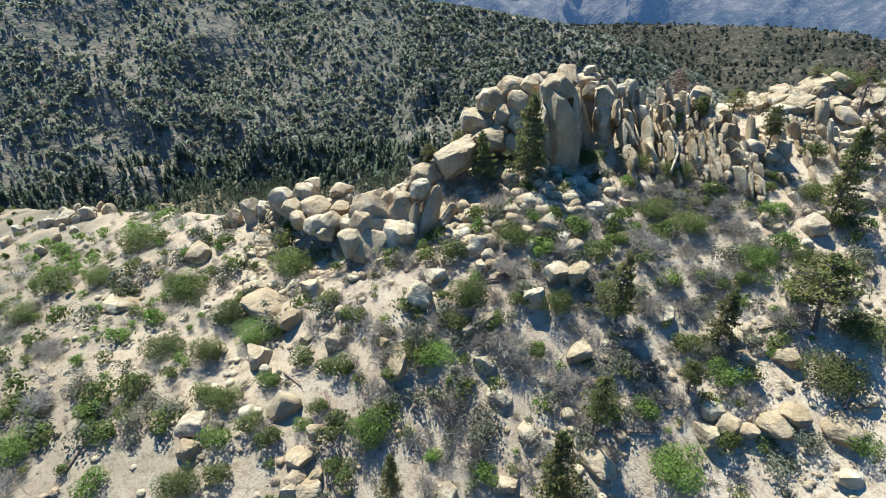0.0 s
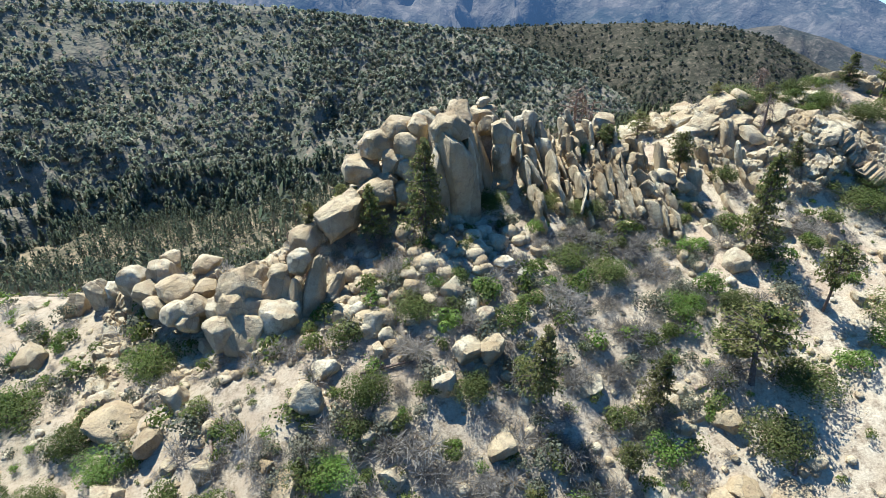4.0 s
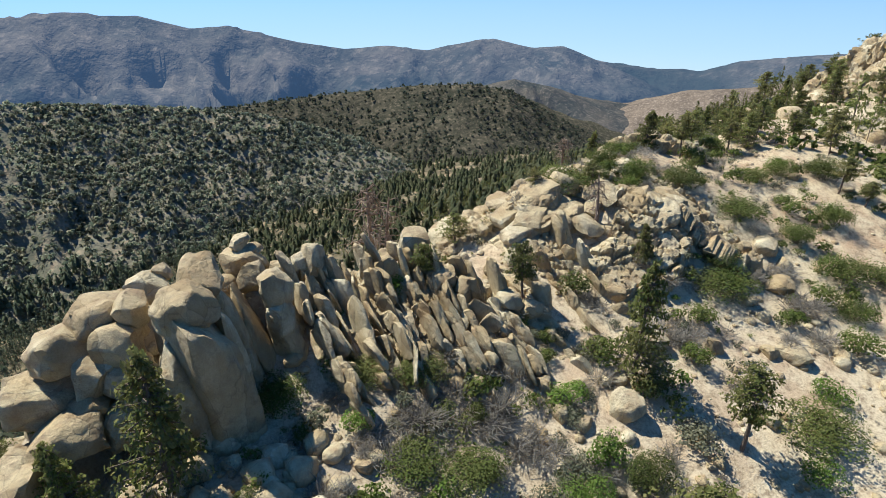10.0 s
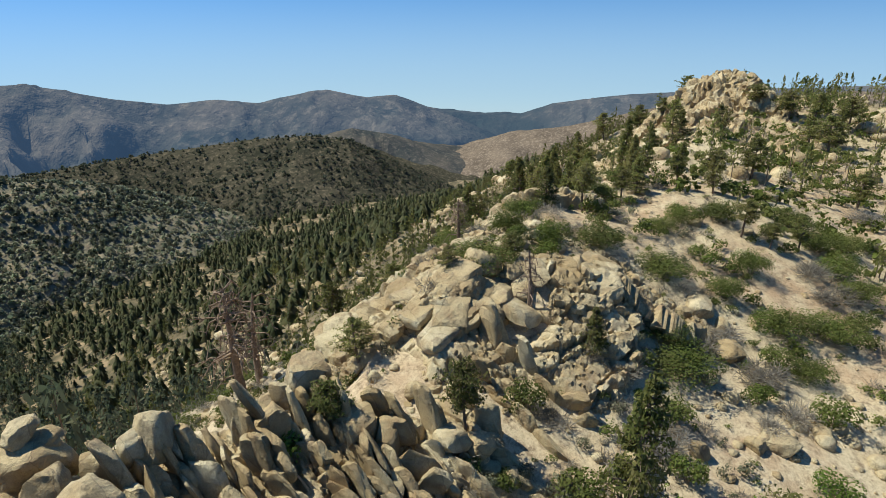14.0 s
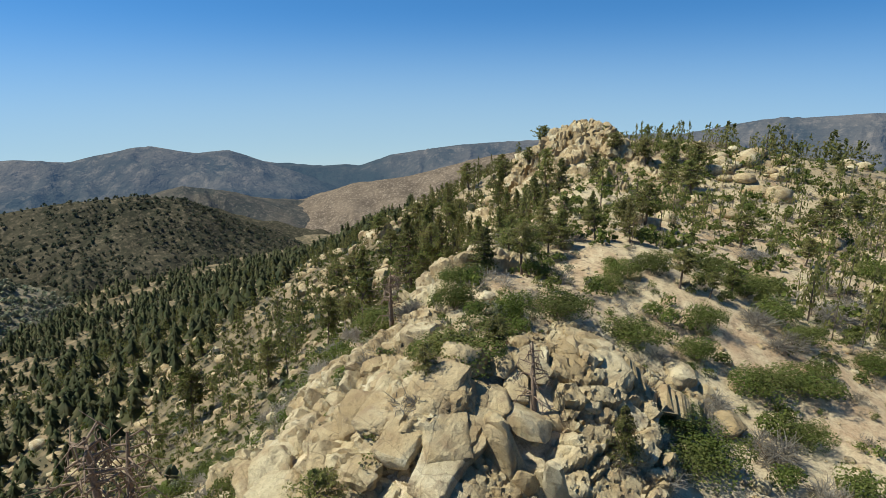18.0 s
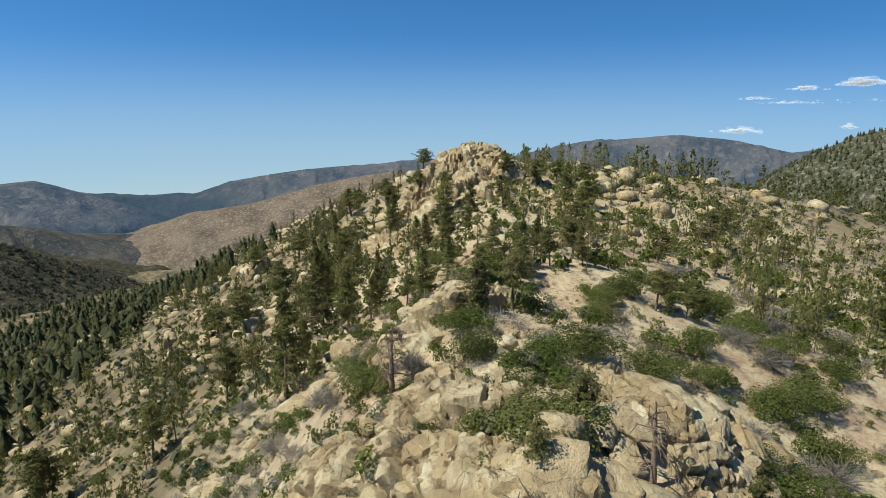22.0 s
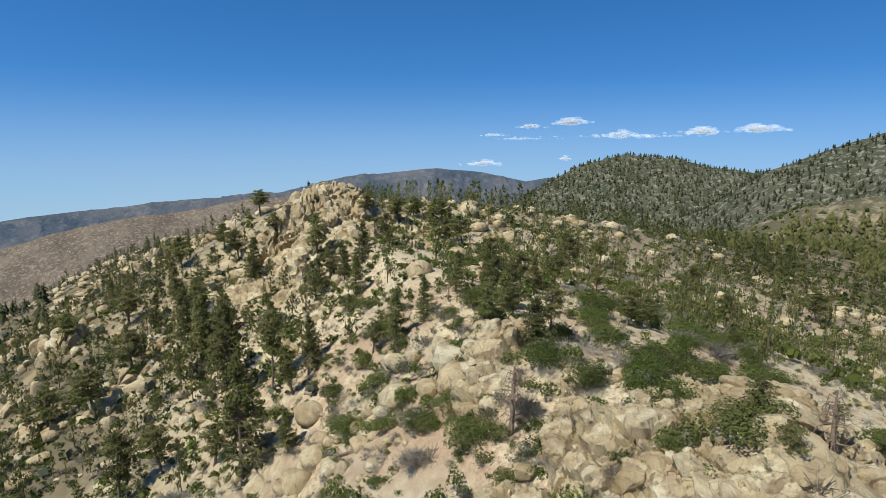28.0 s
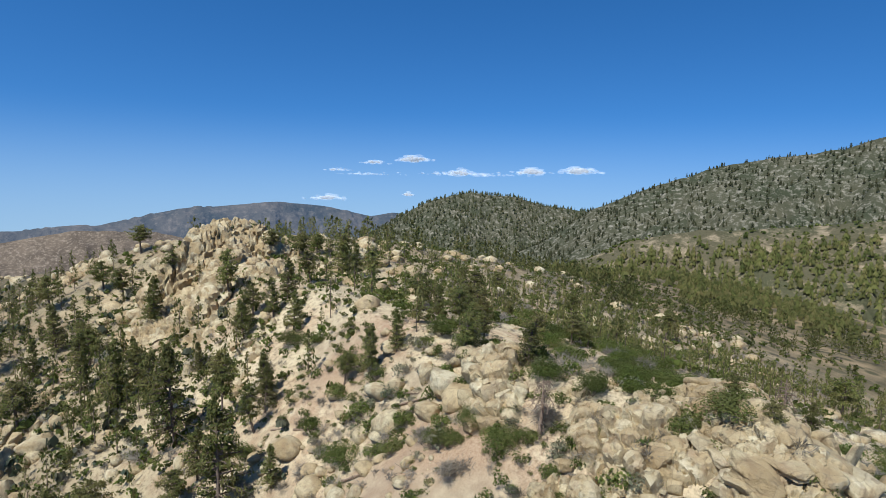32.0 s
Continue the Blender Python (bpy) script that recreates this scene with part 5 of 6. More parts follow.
bedrock(shelf, 49.5, 64, 58, 73, 0.12, (2.1, 1.9, 1.6), 1.0, 12, 0.3, 0.5, 0.45, 0.16, 0.38, 0.9, [(58.6, 64.6, 3.0, 1.0), (56.0, 66.2, 2.8, 0.9), (53.4, 68.0, 2.6, 0.7), (60.8, 62.8, 2.2, 0.5)])
ledge = rock_thing("rock_outcrop", "pale jointed granite ledges below the crest", 42, 64)
bedrock(ledge, 34.5, 49, 57.5, 76, 0.12, (2.1, 1.9, 1.5), 0.95, 31, 0.35, 0.5, 0.45, 0.16, 0.4, 0.9, [(43.2, 62.4, 2.4, 0.7), (41.4, 64.6, 2.6, 0.6), (44.8, 59.8, 2.0, 0.4), (40.6, 68.0, 3.2, 0.3), (43.6, 70.4, 3.0, 0.2), (37.4, 66.0, 3.0, 0.3), (38.5, 72.0, 2.8, 0.2)])
for thing, spots in ((shelf, ((58.6, 64.6), (56, 66.2), (53.4, 68), (60.8, 62.8))), (ledge, ((43.2, 62.4), (41.4, 64.6), (40.6, 68), (37.4, 66), (43.6, 70.4)))):
    for cx, cy in spots:
        for _ in range(11):
            x, y, w = cx + rng.normal(0, 1.3), cy + rng.normal(0, 1.3), rng.uniform(0.5, 1.7)
            add_rock(thing, rng.choice(["block_best", "plate", "smooth"]), x, y, height(x, y) + 0.25 * w, w, w * rng.uniform(0.7, 1.1), w * rng.uniform(0.6, 1.1), rng.uniform(0, 6.28), rng.normal(0, 9), rng.normal(0, 9))
pile = rock_thing("boulder_pile", "pile of pale rounded granite boulders", -5, 48)
for x, y, z, w, h in ROCKS_PILE_A + ROCKS_PILE_B + ROCKS_PILE_C:
    add_rock(pile, rng.choice(["round_best", "smooth", "block_best"]) if max(w, h) < 2.6 else "giant", x, y, z - 0.12 * h, w * 1.2, w * 1.15, h * 1.3, rng.uniform(-0.5, 0.5), rng.normal(0, 6), rng.normal(0, 6))
for x, y, z, w, d, h, roll in ((-0.6, 46.0, 35.6, 2.3, 2.2, 5.9, 12), (0.7, 46.4, 34.6, 1.9, 2.0, 4.2, 20), (-2.2, 46.0, 34.6, 1.8, 2.0, 4.4, 4)):
    add_rock(pile, "spike", x, y, z, w, d, h, 0.2, 4, roll)
cover(pile, 0, 90, (1.0, 2.2), ["block_best", "round_best", "smooth"], (-1.0, 5.5), 0.0, (0, 0.52), 0.4)
cover(pile, 0, 130, (0.4, 1.2), ["round", "block", "block_mid"], (-1.5, 8.0), 0.0, (0, 0.55), 0.4)
bedrock(pile, -19, 2.5, 40, 60, 0.115, (1.3, 1.2, 1.3), 0.85, 21, 0.5, 0.5, 0.5, 0.13, 0.4)
tower = rock_thing("rock_outcrop", "pale granite tower on the summit", 145, 78)
bedrock(tower, 114, 160, 54, 102, 0.33, (2.2, 2.2, 3.4), 1.5, 15, 0.1, 0.6, 0.45, 0.3)
cover(tower, 3, 150, (1.4, 3.4), ["block", "block_mid"], (-6.0, 6.0), 0.8, (0, 1), 0.3)
cover(tower, 4, 40, (1.4, 3.2), ["block", "block_mid"], (-4.0, 4.0), 0.8, (0, 1), 0.5)
for cx, cy, n, r, big in ((148, 134, 34, 9, 4.2), (129, 139, 28, 9, 3.6), (170, 150, 20, 9, 3.6), (111, 111, 24, 7, 3.0), (-50, 71, 26, 8, 2.6), (197, 160, 30, 10, 4.5), (222, 140, 24, 9, 4.5), (192, 108, 22, 7, 3.6), (201, 112, 20, 7, 3.5), (128, 110, 22, 9, 3.0), (100, 80, 22, 8, 2.2)):
    crag = rock_thing("rock_outcrop", "pale granite crag on the slope among pines", cx, cy)
    for _ in range(n):
        x, y = cx + rng.normal(0, r * 0.45), cy + rng.normal(0, r * 0.45)
        w = big * rng.uniform(0.3, 1.0)
        way, steep = fall_line(x, y)
        add_rock(crag, rng.choice(["block_mid", "block"]), x, y, height(x, y) + w * 0.1, w * 0.8, w * 0.8, w * rng.uniform(0.8, 1.5), way, rng.normal(0, 10), rng.normal(0, 10))

# ---- single boulders ----
for x, y, w, h in BOULDERS_A + BOULDERS_B + BOULDERS_C + BOULDERS_D:
    key = "round_best" if rng.random() < 0.5 else "block_best"
    ob = new("boulder", MESHES[key][rng.integers(8)])
    ob.matrix_basis = pose(x, y, height(x, y) + 0.10 * h, rng.normal(0, 8), rng.normal(0, 8), rng.uniform(0, 360)) @ Matrix.Diagonal((w * 1.08, w * rng.uniform(0.8, 1.05), h * 1.0, 1))
    tagged(ob, "pale weathered granite boulder resting on sandy soil", "boulder", "boulders on the slope")

# ---- bushes ----
SHRUB_SETS = {
    "green": ([mesh_from("foliage", *shrub_shape(700 + k, 1150, 0.027, 11), GREEN) for k in range(6)], "dark green rounded chaparral bush"),
    "bright": ([mesh_from("foliage", *shrub_shape(720 + k, 1100, 0.027, 10), BRIGHT) for k in range(5)], "fresh green leafy manzanita bush"),
    "sage": ([mesh_from("foliage", *shrub_shape(740 + k, 950, 0.025, 11, 0.5), SAGE) for k in range(4)], "dusty grey-green sage bush"),
    "grey": ([mesh_from("foliage", *twig_shape(760 + k, 900, 0.0065), GREY) for k in range(5)], "leafless grey twiggy brush"),
}
BIG_BUSH = {
    "green": [mesh_from("foliage", *shrub_shape(780 + k, 4600, 0.0150, 24), GREEN) for k in range(4)],
    "bright": [mesh_from("foliage", *shrub_shape(790 + k, 4600, 0.0150, 22), BRIGHT) for k in range(3)],
}
STEMS = [mesh_from("woody_base", *joined([stick((0, 0, -0.03), (math.cos(a) * 0.2, math.sin(a) * 0.2, 0.3), 0.014, 0.006) for a in np.linspace(k, k + 6.0, 6)]), DEADWOOD) for k in range(3)]


def bush(kind, x, y, size):
    meshes, label = SHRUB_SETS[kind]
    size = min(size, 4.0)
    meshes = BIG_BUSH[kind] if size > 2.4 and kind in BIG_BUSH else meshes
    e = new("bush")
    e.matrix_basis = pose(x, y, height(x, y) - 0.03 * size, 0, 0, rng.uniform(0, 360)) @ Matrix.Diagonal((size * 1.15, size * 1.15, size * (rng.uniform(0.9, 1.2) if size < 2.8 else rng.uniform(0.62, 0.85)), 1))
    tagged(e, label, "bush", "bushes on the ridge")
    under("foliage", meshes[rng.integers(len(meshes))], e)
    under("woody_base", STEMS[rng.integers(3)], e)


for kind, rows in (("green", GREEN_SHRUBS_A + GREEN_SHRUBS_B + GREEN_SHRUBS_C + GREEN_SHRUBS_D + GREEN_SHRUBS_E), ("bright", BRIGHT_SHRUBS_A), ("sage", SAGE_SHRUBS_A), ("grey", GREY_BRUSH_A + GREY_BRUSH_B + GREY_BRUSH_C)):
    for x, y, size in rows:
        bush(kind, x, y, size)

# ---- pines ----
PINES = {"full": [], "open": []}
for kind, limbs, tufts in (("full", 112, 36), ("open", 58, 52)):
    for k in range(5):
        t, w, c = pine_shape(800 + k + (50 if kind == "open" else 0), kind, limbs, tufts, 0.027)
        PINES[kind].append((mesh_from("trunk", *joined([t, w]), BARK), mesh_from("crown", *c, NEEDLE)))


def pine(kind, x, y, h, w):
    e = new("pine_tree")
    wide = min(max(w, 0.42 * h), (0.75 if h < 4 else 0.5 if kind == "full" else 0.85) * h) * 1.1
    e.matrix_basis = pose(x, y, height(x, y) - 0.05, rng.normal(0, 2.5), rng.normal(0, 2.5), rng.uniform(0, 360)) @ Matrix.Diagonal((wide, wide, h, 1))
    tagged(e, "young pine with dense olive green needles" if kind == "full" else "open-crowned pine with a bare lower trunk", "pine tree", "pines on the ridge")
    for name, me in zip(("trunk", "crown"), PINES[kind][rng.integers(5)]):
        under(name, me, e)


for x, y, h, w in FULL_PINES_A + FULL_PINES_B:
    pine("full", x, y, h, w)
for x, y, h, w in OPEN_PINES_A + OPEN_PINES_B + OPEN_PINES_C:
    pine("open", x, y, h, w)

# ---- dead trees and logs ----
for k, (x, y, h) in enumerate([(29.1, 71.4, 8.8), (31.2, 72.6, 7.2), (39.3, 53.8, 3.9), (-1.4, 48.6, 3.0), (48.4, 67.3, 4.4), (3.2, 60, 3.0), (-3, 55, 3.0)]):
    t, w = dead_shape(900 + k, 48 if k in (0, 4) else 30)
    e = new("dead_tree", mesh_from("dead_tree", *joined([t, w]), DEADWOOD))
    e.matrix_basis = pose(x, y, height(x, y) - 0.05, rng.normal(0, 3), rng.normal(0, 3), rng.uniform(0, 360)) @ Matrix.Scale(h, 4)
    tagged(e, "bare dead pine snag with grey broken branches", "dead tree")
for x0, y0, x1, y1 in LOGS_A:
    a, b = Vector((x0, y0, height(x0, y0) + 0.12)), Vector((x1, y1, height(x1, y1) + 0.12))
    L = (b - a).length
    pieces = [stick((0, 0, 0), (0, L, 0), 0.13, 0.06, 8)]
    for _ in range(9):
        q = rng.uniform(0.15, 1) * L
        pieces.append(stick((0, q, 0), (rng.normal(0, 0.4), q + rng.uniform(0.1, 0.6), rng.uniform(0, 0.4)), 0.03, 0.008, 8))
    ob = new("fallen_log", mesh_from("fallen_log", *joined(pieces), DEADWOOD))
    d = b - a
    ob.matrix_basis = Matrix.Translation(a) @ d.to_track_quat("Y", "Z").to_matrix().to_4x4()
    tagged(ob, "weathered grey fallen log with broken branches", "fallen log")

# ---- what nobody could count ----
def scattered(n, x0, x1, y0, y1, keep):
    x, y = rng.uniform(x0, x1, n), rng.uniform(y0, y1, n)
    k = keep(x, y) > rng.random(n)
    return x[k], y[k]


def side(x, y):
    """Metres beyond the crest line, into the valley."""
    return y - np.interp(x, [c[0] for c in CREST], [c[1] for c in CREST])


def rows_for(x, y, shapes, lo, hi, tall=(0.8, 1.2), sink=0.03, power=1.6):
    s = lo + (hi - lo) * rng.random(len(x)) ** power
    return np.c_[rng.integers(0, shapes, len(x)), x, y, ground(x, y) - s * sink, s, rng.uniform(*tall, len(x)), rng.uniform(0, 6.28, len(x))]


bare = lambda x, y: fbm(x / 9, y / 9, 3, 41)
# stones
x, y = scattered(12000, -35, 80, 16, 78, lambda x, y: np.where(x < 52, 1.0, 0.4) * np.clip(0.35 + 0.5 * fbm(x / 7, y / 7, 3, 5), 0.05, 1))
many("loose_stones", STONE, rows_for(x, y, 5, 0.12, 0.75, (0.5, 0.9), 0.0, 2.2), ROCK, "loose pale granite stones on sandy soil", "stones", True)
x, y = scattered(1900, -20, 75, 22, 80, lambda x, y: np.where(x < 50, 1.0, 0.3) * np.clip(0.25 + 0.7 * fbm(x / 8, y / 8, 3, 77), 0, 1))
many("small_boulders", BLOCK_MID, rows_for(x, y, 8, 0.5, 1.3, (0.5, 0.9), -0.1, 1.8), ROCK, "small pale granite boulders on the slope", "boulders", True)
x, y = scattered(9000, 50, 330, -60, 230, lambda x, y: np.where(side(x, y) > 0, 0.7, 0.5) * np.clip(0.14 + 0.85 * fbm(x / 16, y / 16, 3, 6), 0, 1))
close = np.hypot(x - 17, y - 80) < 95
many("slope_rocks", BLOCK_MID, rows_for(x[close], y[close], 8, 0.6, 3.6, (0.35, 0.8), -0.06, 2.0), ROCK, "pale granite slabs and blocks among pines on the ridge", "rocks", True)
many("far_slope_rocks", STONE, rows_for(x[~close], y[~close], 5, 1.2, 5.0, (0.4, 0.9), -0.10, 1.8), ROCK, "pale granite rocks among pines on the far slope", "rocks", True)
x, y = scattered(1200, 10, 150, 58, 130, lambda x, y: np.clip(side(x, y) / 6, 0, 1) * np.clip(0.3 + 0.6 * fbm(x / 12, y / 12, 3, 8), 0, 1))
many("slope_boulders", BLOCK_MID, rows_for(x, y, 8, 0.5, 2.0, (0.5, 0.9), -0.1, 1.8), ROCK, "pale granite blocks on the valley side of the crest", "boulders", True)
# low bushes
LOW = [shrub_shape(1000 + k, 150, 0.050, 8) for k in range(5)]
TINY = [shrub_shape(1060 + k, 11, 0.20, 3) for k in range(5)]
LOWER = [shrub_shape(1020 + k, 34, 0.115, 6) for k in range(5)]
TWIG = [twig_shape(1040 + k, 120, 0.011, 0.14, 8) for k in range(4)]
DENSE = [shrub_shape(1070 + k, 240, 0.047, 10) for k in range(5)]
DENSETWIG = [twig_shape(1080 + k, 190, 0.010, 0.15, 8) for k in range(5)]
open_ground = lambda x, y: np.clip(0.34 + 0.6 * bare(x, y), 0.02, 1)
x, y = scattered(1500, -60, 75, 12, 90, open_ground)
many("low_bushes", LOW, rows_for(x, y, 5, 0.4, 1.6), GREEN, "small dark green bushes scattered over the slope", "bushes")
x, y = scattered(1500, -60, 75, 12, 75, open_ground)
many("sage_scrub", LOW, rows_for(x, y, 5, 0.35, 1.5), SAGE, "small dusty sage scrub", "bushes")
x, y = scattered(2600, -60, 80, 12, 95, open_ground)
many("dry_brush", TWIG, rows_for(x, y, 4, 0.4, 1.8), GREY, "leafless grey brush", "brush")
x, y = scattered(6200, 45, 170, 10, 140, lambda x, y: np.where(x < 75, 0.35, 1.0) * np.clip(0.4 + 0.5 * fbm(x / 9, y / 9, 3, 14), 0, 1))
near = np.hypot(x - 17, y - 70) < 68
many("slope_bushes", LOWER, rows_for(x[~near], y[~near], 5, 0.6, 2.0), GREEN, "dark green bushes on the rocky slope", "bushes")
many("crest_side_bushes", DENSE, rows_for(x[near], y[near], 5, 0.6, 2.0), GREEN, "dark green mounded bushes beside the crest", "bushes")
x, y = scattered(7000, 22, 160, 58, 150, lambda x, y: np.clip(side(x, y) / 5, 0, 1) * np.clip(0.55 + 0.6 * fbm(x / 8, y / 8, 3, 16), 0.05, 1))
near = x < 85
many("valley_side_bushes", LOWER, rows_for(x[~near], y[~near], 5, 0.6, 1.9), GREEN, "olive bushes on the valley side of the crest", "bushes")
many("crest_bushes", LOW, rows_for(x[near], y[near], 5, 0.5, 1.7), GREEN, "olive bushes along the crest", "bushes")
x, y = scattered(2600, 10, 150, 56, 140, lambda x, y: np.clip(side(x, y) / 4, 0, 1) * np.clip(0.5 + 0.6 * fbm(x / 7, y / 7, 3, 18), 0.05, 1))
many("valley_side_brush", TWIG, rows_for(x, y, 4, 0.7, 2.2), GREY, "grey leafless brush on the valley side", "brush")
x, y = scattered(6500, 72, 240, -90, 78, lambda x, y: np.clip(-side(x, y) / 6, 0, 1) * np.clip(0.45 + 0.8 * fbm(x / 11, y / 11, 3, 47), 0.04, 1))
many("shoulder_scrub", LOWER, rows_for(x, y, 5, 0.7, 2.4), GREEN, "olive scrub over the broad shoulder", "bushes")
x, y = scattered(2600, 66, 200, -60, 74, lambda x, y: np.clip(-side(x, y) / 6, 0, 1) * np.clip(0.35 + 0.8 * fbm(x / 9, y / 9, 3, 48), 0.04, 1))
many("shoulder_brush", TWIG, rows_for(x, y, 4, 0.8, 2.4), GREY, "grey leafless brush over the broad shoulder", "brush")
x, y = scattered(12000, -140, 420, -160, 300, lambda x, y: np.where((np.hypot(x - 20, y - 40) > 50), 0.75, 0.0) * np.clip(0.55 + 0.5 * fbm(x / 20, y / 20, 3, 12), 0.05, 1))
many("hillside_scrub", TINY, rows_for(x, y, 5, 0.9, 2.6), GREEN, "dark green scrub over the hillside", "bushes")
x, y = scattered(6500, -60, 260, -40, 200, lambda x, y: np.where((np.hypot(x - 20, y - 40) > 45), 0.6, 0.0) * np.clip(0.4 + 0.5 * fbm(x / 14, y / 14, 3, 13), 0.0, 1))
many("hillside_dry_brush", [twig_shape(1050 + k, 60, 0.018, 0.17, 6) for k in range(4)], rows_for(x, y, 4, 0.8, 2.4), GREY, "grey leafless brush over the hillside", "brush")


thick = lambda x, y: np.clip(0.62 + 0.7 * fbm(x / 6, y / 6, 3, 15), 0.05, 1) * np.clip((x + 9) / 8, 0, 1) * np.clip((y - 20 - np.maximum(0, x - 8) * 0.6) / 6, 0, 1)
x, y = scattered(230, -9, 52, 22, 49, thick)
many("thicket", DENSE, rows_for(x, y, 5, 0.9, 2.3), GREEN, "thick dark green brush below the outcrop", "bushes")
x, y = scattered(130, -9, 52, 22, 49, thick)
many("bright_thicket", DENSE, rows_for(x, y, 5, 0.7, 1.9), BRIGHT, "fresh green brush below the outcrop", "bushes")
x, y = scattered(800, -9, 52, 22, 51, thick)
many("grey_thicket", DENSETWIG, rows_for(x, y, 5, 0.9, 2.5), GREY, "grey leafless brush below the outcrop", "brush")
x, y = scattered(330, -9, 52, 22, 51, thick)
many("sage_thicket", DENSE, rows_for(x, y, 5, 0.8, 2.0), SAGE, "dusty sage below the outcrop", "bushes")

x, y = scattered(70, 6, 34, 38, 50, lambda x, y: np.clip(0.5 + 0.6 * fbm(x / 5, y / 5, 3, 26), 0, 1))
for k, (bx, by, bs) in enumerate(zip(x, y, rng.uniform(0.9, 2.1, len(x)))):
    bush(("grey", "green", "grey", "sage")[k % 4], bx, by, bs)
scree = lambda x, y: np.clip(1.2 - np.hypot((x - 7) / 11, (y - 46.5) / 5.5), 0, 1) * np.clip(0.7 + 0.6 * fbm(x / 4, y / 4, 3, 27), 0.1, 1)
x, y = scattered(1500, -6, 20, 38, 53, scree)
many("scree", BLOCK_MID, rows_for(x, y, 8, 0.35, 1.7, (0.5, 0.95), -0.12, 2.0), ROCK, "pale granite scree below the outcrop", "rocks", True)
crest_gaps = lambda x, y: np.clip(0.45 + 0.8 * fbm(x / 5, y / 5, 3, 39), 0, 1)
for name, mat, label, shapes, count in (("ledge_grey_brush", GREY, "grey leafless brush between the granite ledges", DENSETWIG, 300), ("ledge_bushes", GREEN, "dark green bushes between the granite ledges", DENSE, 150), ("ledge_sage", SAGE, "dusty sage between the granite ledges", DENSE, 150)):
    x, y = scattered(count, 36, 72, 58, 84, crest_gaps)
    many(name, shapes, rows_for(x, y, 5, 0.6, 2.2), mat, label, "bushes")
west = lambda x, y: np.clip(0.42 + 0.8 * fbm(x / 6, y / 6, 3, 33), 0, 1)
for name, mat, label, shapes, count in (("west_green_bushes", GREEN, "dark green mounded bushes on the pale western slope", DENSE, 260), ("west_sage", SAGE, "dusty sage bushes on the pale western slope", DENSE, 170), ("west_grey_brush", GREY, "grey leafless brush on the pale western slope", DENSETWIG, 190)):
    x, y = scattered(count, -50, -2, 22, 56, west)
    many(name, shapes, rows_for(x, y, 5, 0.8, 2.6), mat, label, "bushes")
x, y = scattered(330, -62, -20, 30, 62, lambda x, y: np.clip(0.5 + 0.9 * fbm(x / 7, y / 7, 3, 19), 0, 1))
many("shoulder_thicket", DENSE, rows_for(x, y, 5, 0.8, 2.4), BRIGHT, "fresh green brush on the low western shoulder", "bushes")

# far woods: pines as one mass
def small_pine(seed, kind, limbs, tufts, leaf):
    t, w, c = pine_shape(seed, kind, limbs, tufts, leaf)
    return c


MIDPINE = [small_pine(1160 + k, "full" if k < 4 else "open", 30, 4, 0.075) for k in range(6)]
FOREST = [small_pine(1100 + k, "full" if k < 4 else "open", 34, 6, 0.062) for k in range(6)]
SPARSE = [small_pine(1180 + k, "full" if k < 4 else "open", 20, 3, 0.105) for k in range(6)]
VERYFAR = [far_pine(1140 + k, 3, 5) for k in range(6)]
FAR = [far_pine(1120 + k, 5, 6) for k in range(6)]
TRUNKS = [tube([(0, 0, -0.03), (0, 0, 0.5), (0, 0, 0.95)], (0.03, 0.02, 0.006), 4)]


def woods(name, shapes, x, y, lo, hi, wide, mat, label, trunks=True, z=None):
    h = lo + (hi - lo) * rng.random(len(x)) ** 1.3
    w = h * rng.uniform(wide * 0.75, wide * 1.25, len(x))
    rows = np.c_[rng.integers(0, len(shapes), len(x)), x, y, (ground(x, y) if z is None else z) - 0.1, w, h / w, rng.uniform(0, 6.28, len(x))]
    many(name, shapes, rows, mat, label, "pine trees")
    if trunks:
        r2 = rows.copy()
        r2[:, 0] = 0
        many(name + "_trunks", TRUNKS, r2, BARK, "pine trunks in the woods", "tree trunks")


valley = lambda x, y: np.clip(side(x, y) / 25, 0, 1) * np.clip(0.35 + 0.55 * fbm(x / 28, y / 28, 3, 21), 0.02, 1)
x, y = scattered(5600, 30, 330, 60, 260, lambda x, y: valley(x, y) * (np.hypot(x - 16, y - 70) > 62))
woods("ridge_pines", FOREST, x, y, 2.5, 7.5, 0.42, NEEDLE, "green pines thickly scattered on the rocky slope")
broad = lambda x, y: np.clip(-side(x, y) / 20 + 0.4, 0, 1) * np.clip(0.20 + np.clip(-side(x, y) / 150, 0, 0.5) + 0.75 * fbm(x / 26, y / 26, 3, 22), 0.02, 1)
x, y = scattered(11000, 70, 420, -190, 110, broad)
beyond = np.hypot(x - 17, y - 80) > 150
woods("shoulder_pines", MIDPINE, x[~beyond], y[~beyond], 2.5, 7, 0.42, NEEDLE, "green pines over the broad shoulder of the ridge")
thin_out = rng.random(len(x)) < np.clip(0.42 + 0.6 * fbm(x / 18, y / 18, 3, 29), 0.08, 1)
mid_way = np.hypot(x - 17, y - 80) < 250
woods("bowl_pines_near", SPARSE, x[beyond & thin_out & mid_way], y[beyond & thin_out & mid_way], 3.5, 8, 0.5, NEEDLE, "olive green pines in the bowl beyond the ridge", False)
woods("bowl_woods", FAR, x[beyond & thin_out & ~mid_way], y[beyond & thin_out & ~mid_way], 4, 9, 0.5, NEEDLE, "olive green pines filling the far bowl", False)
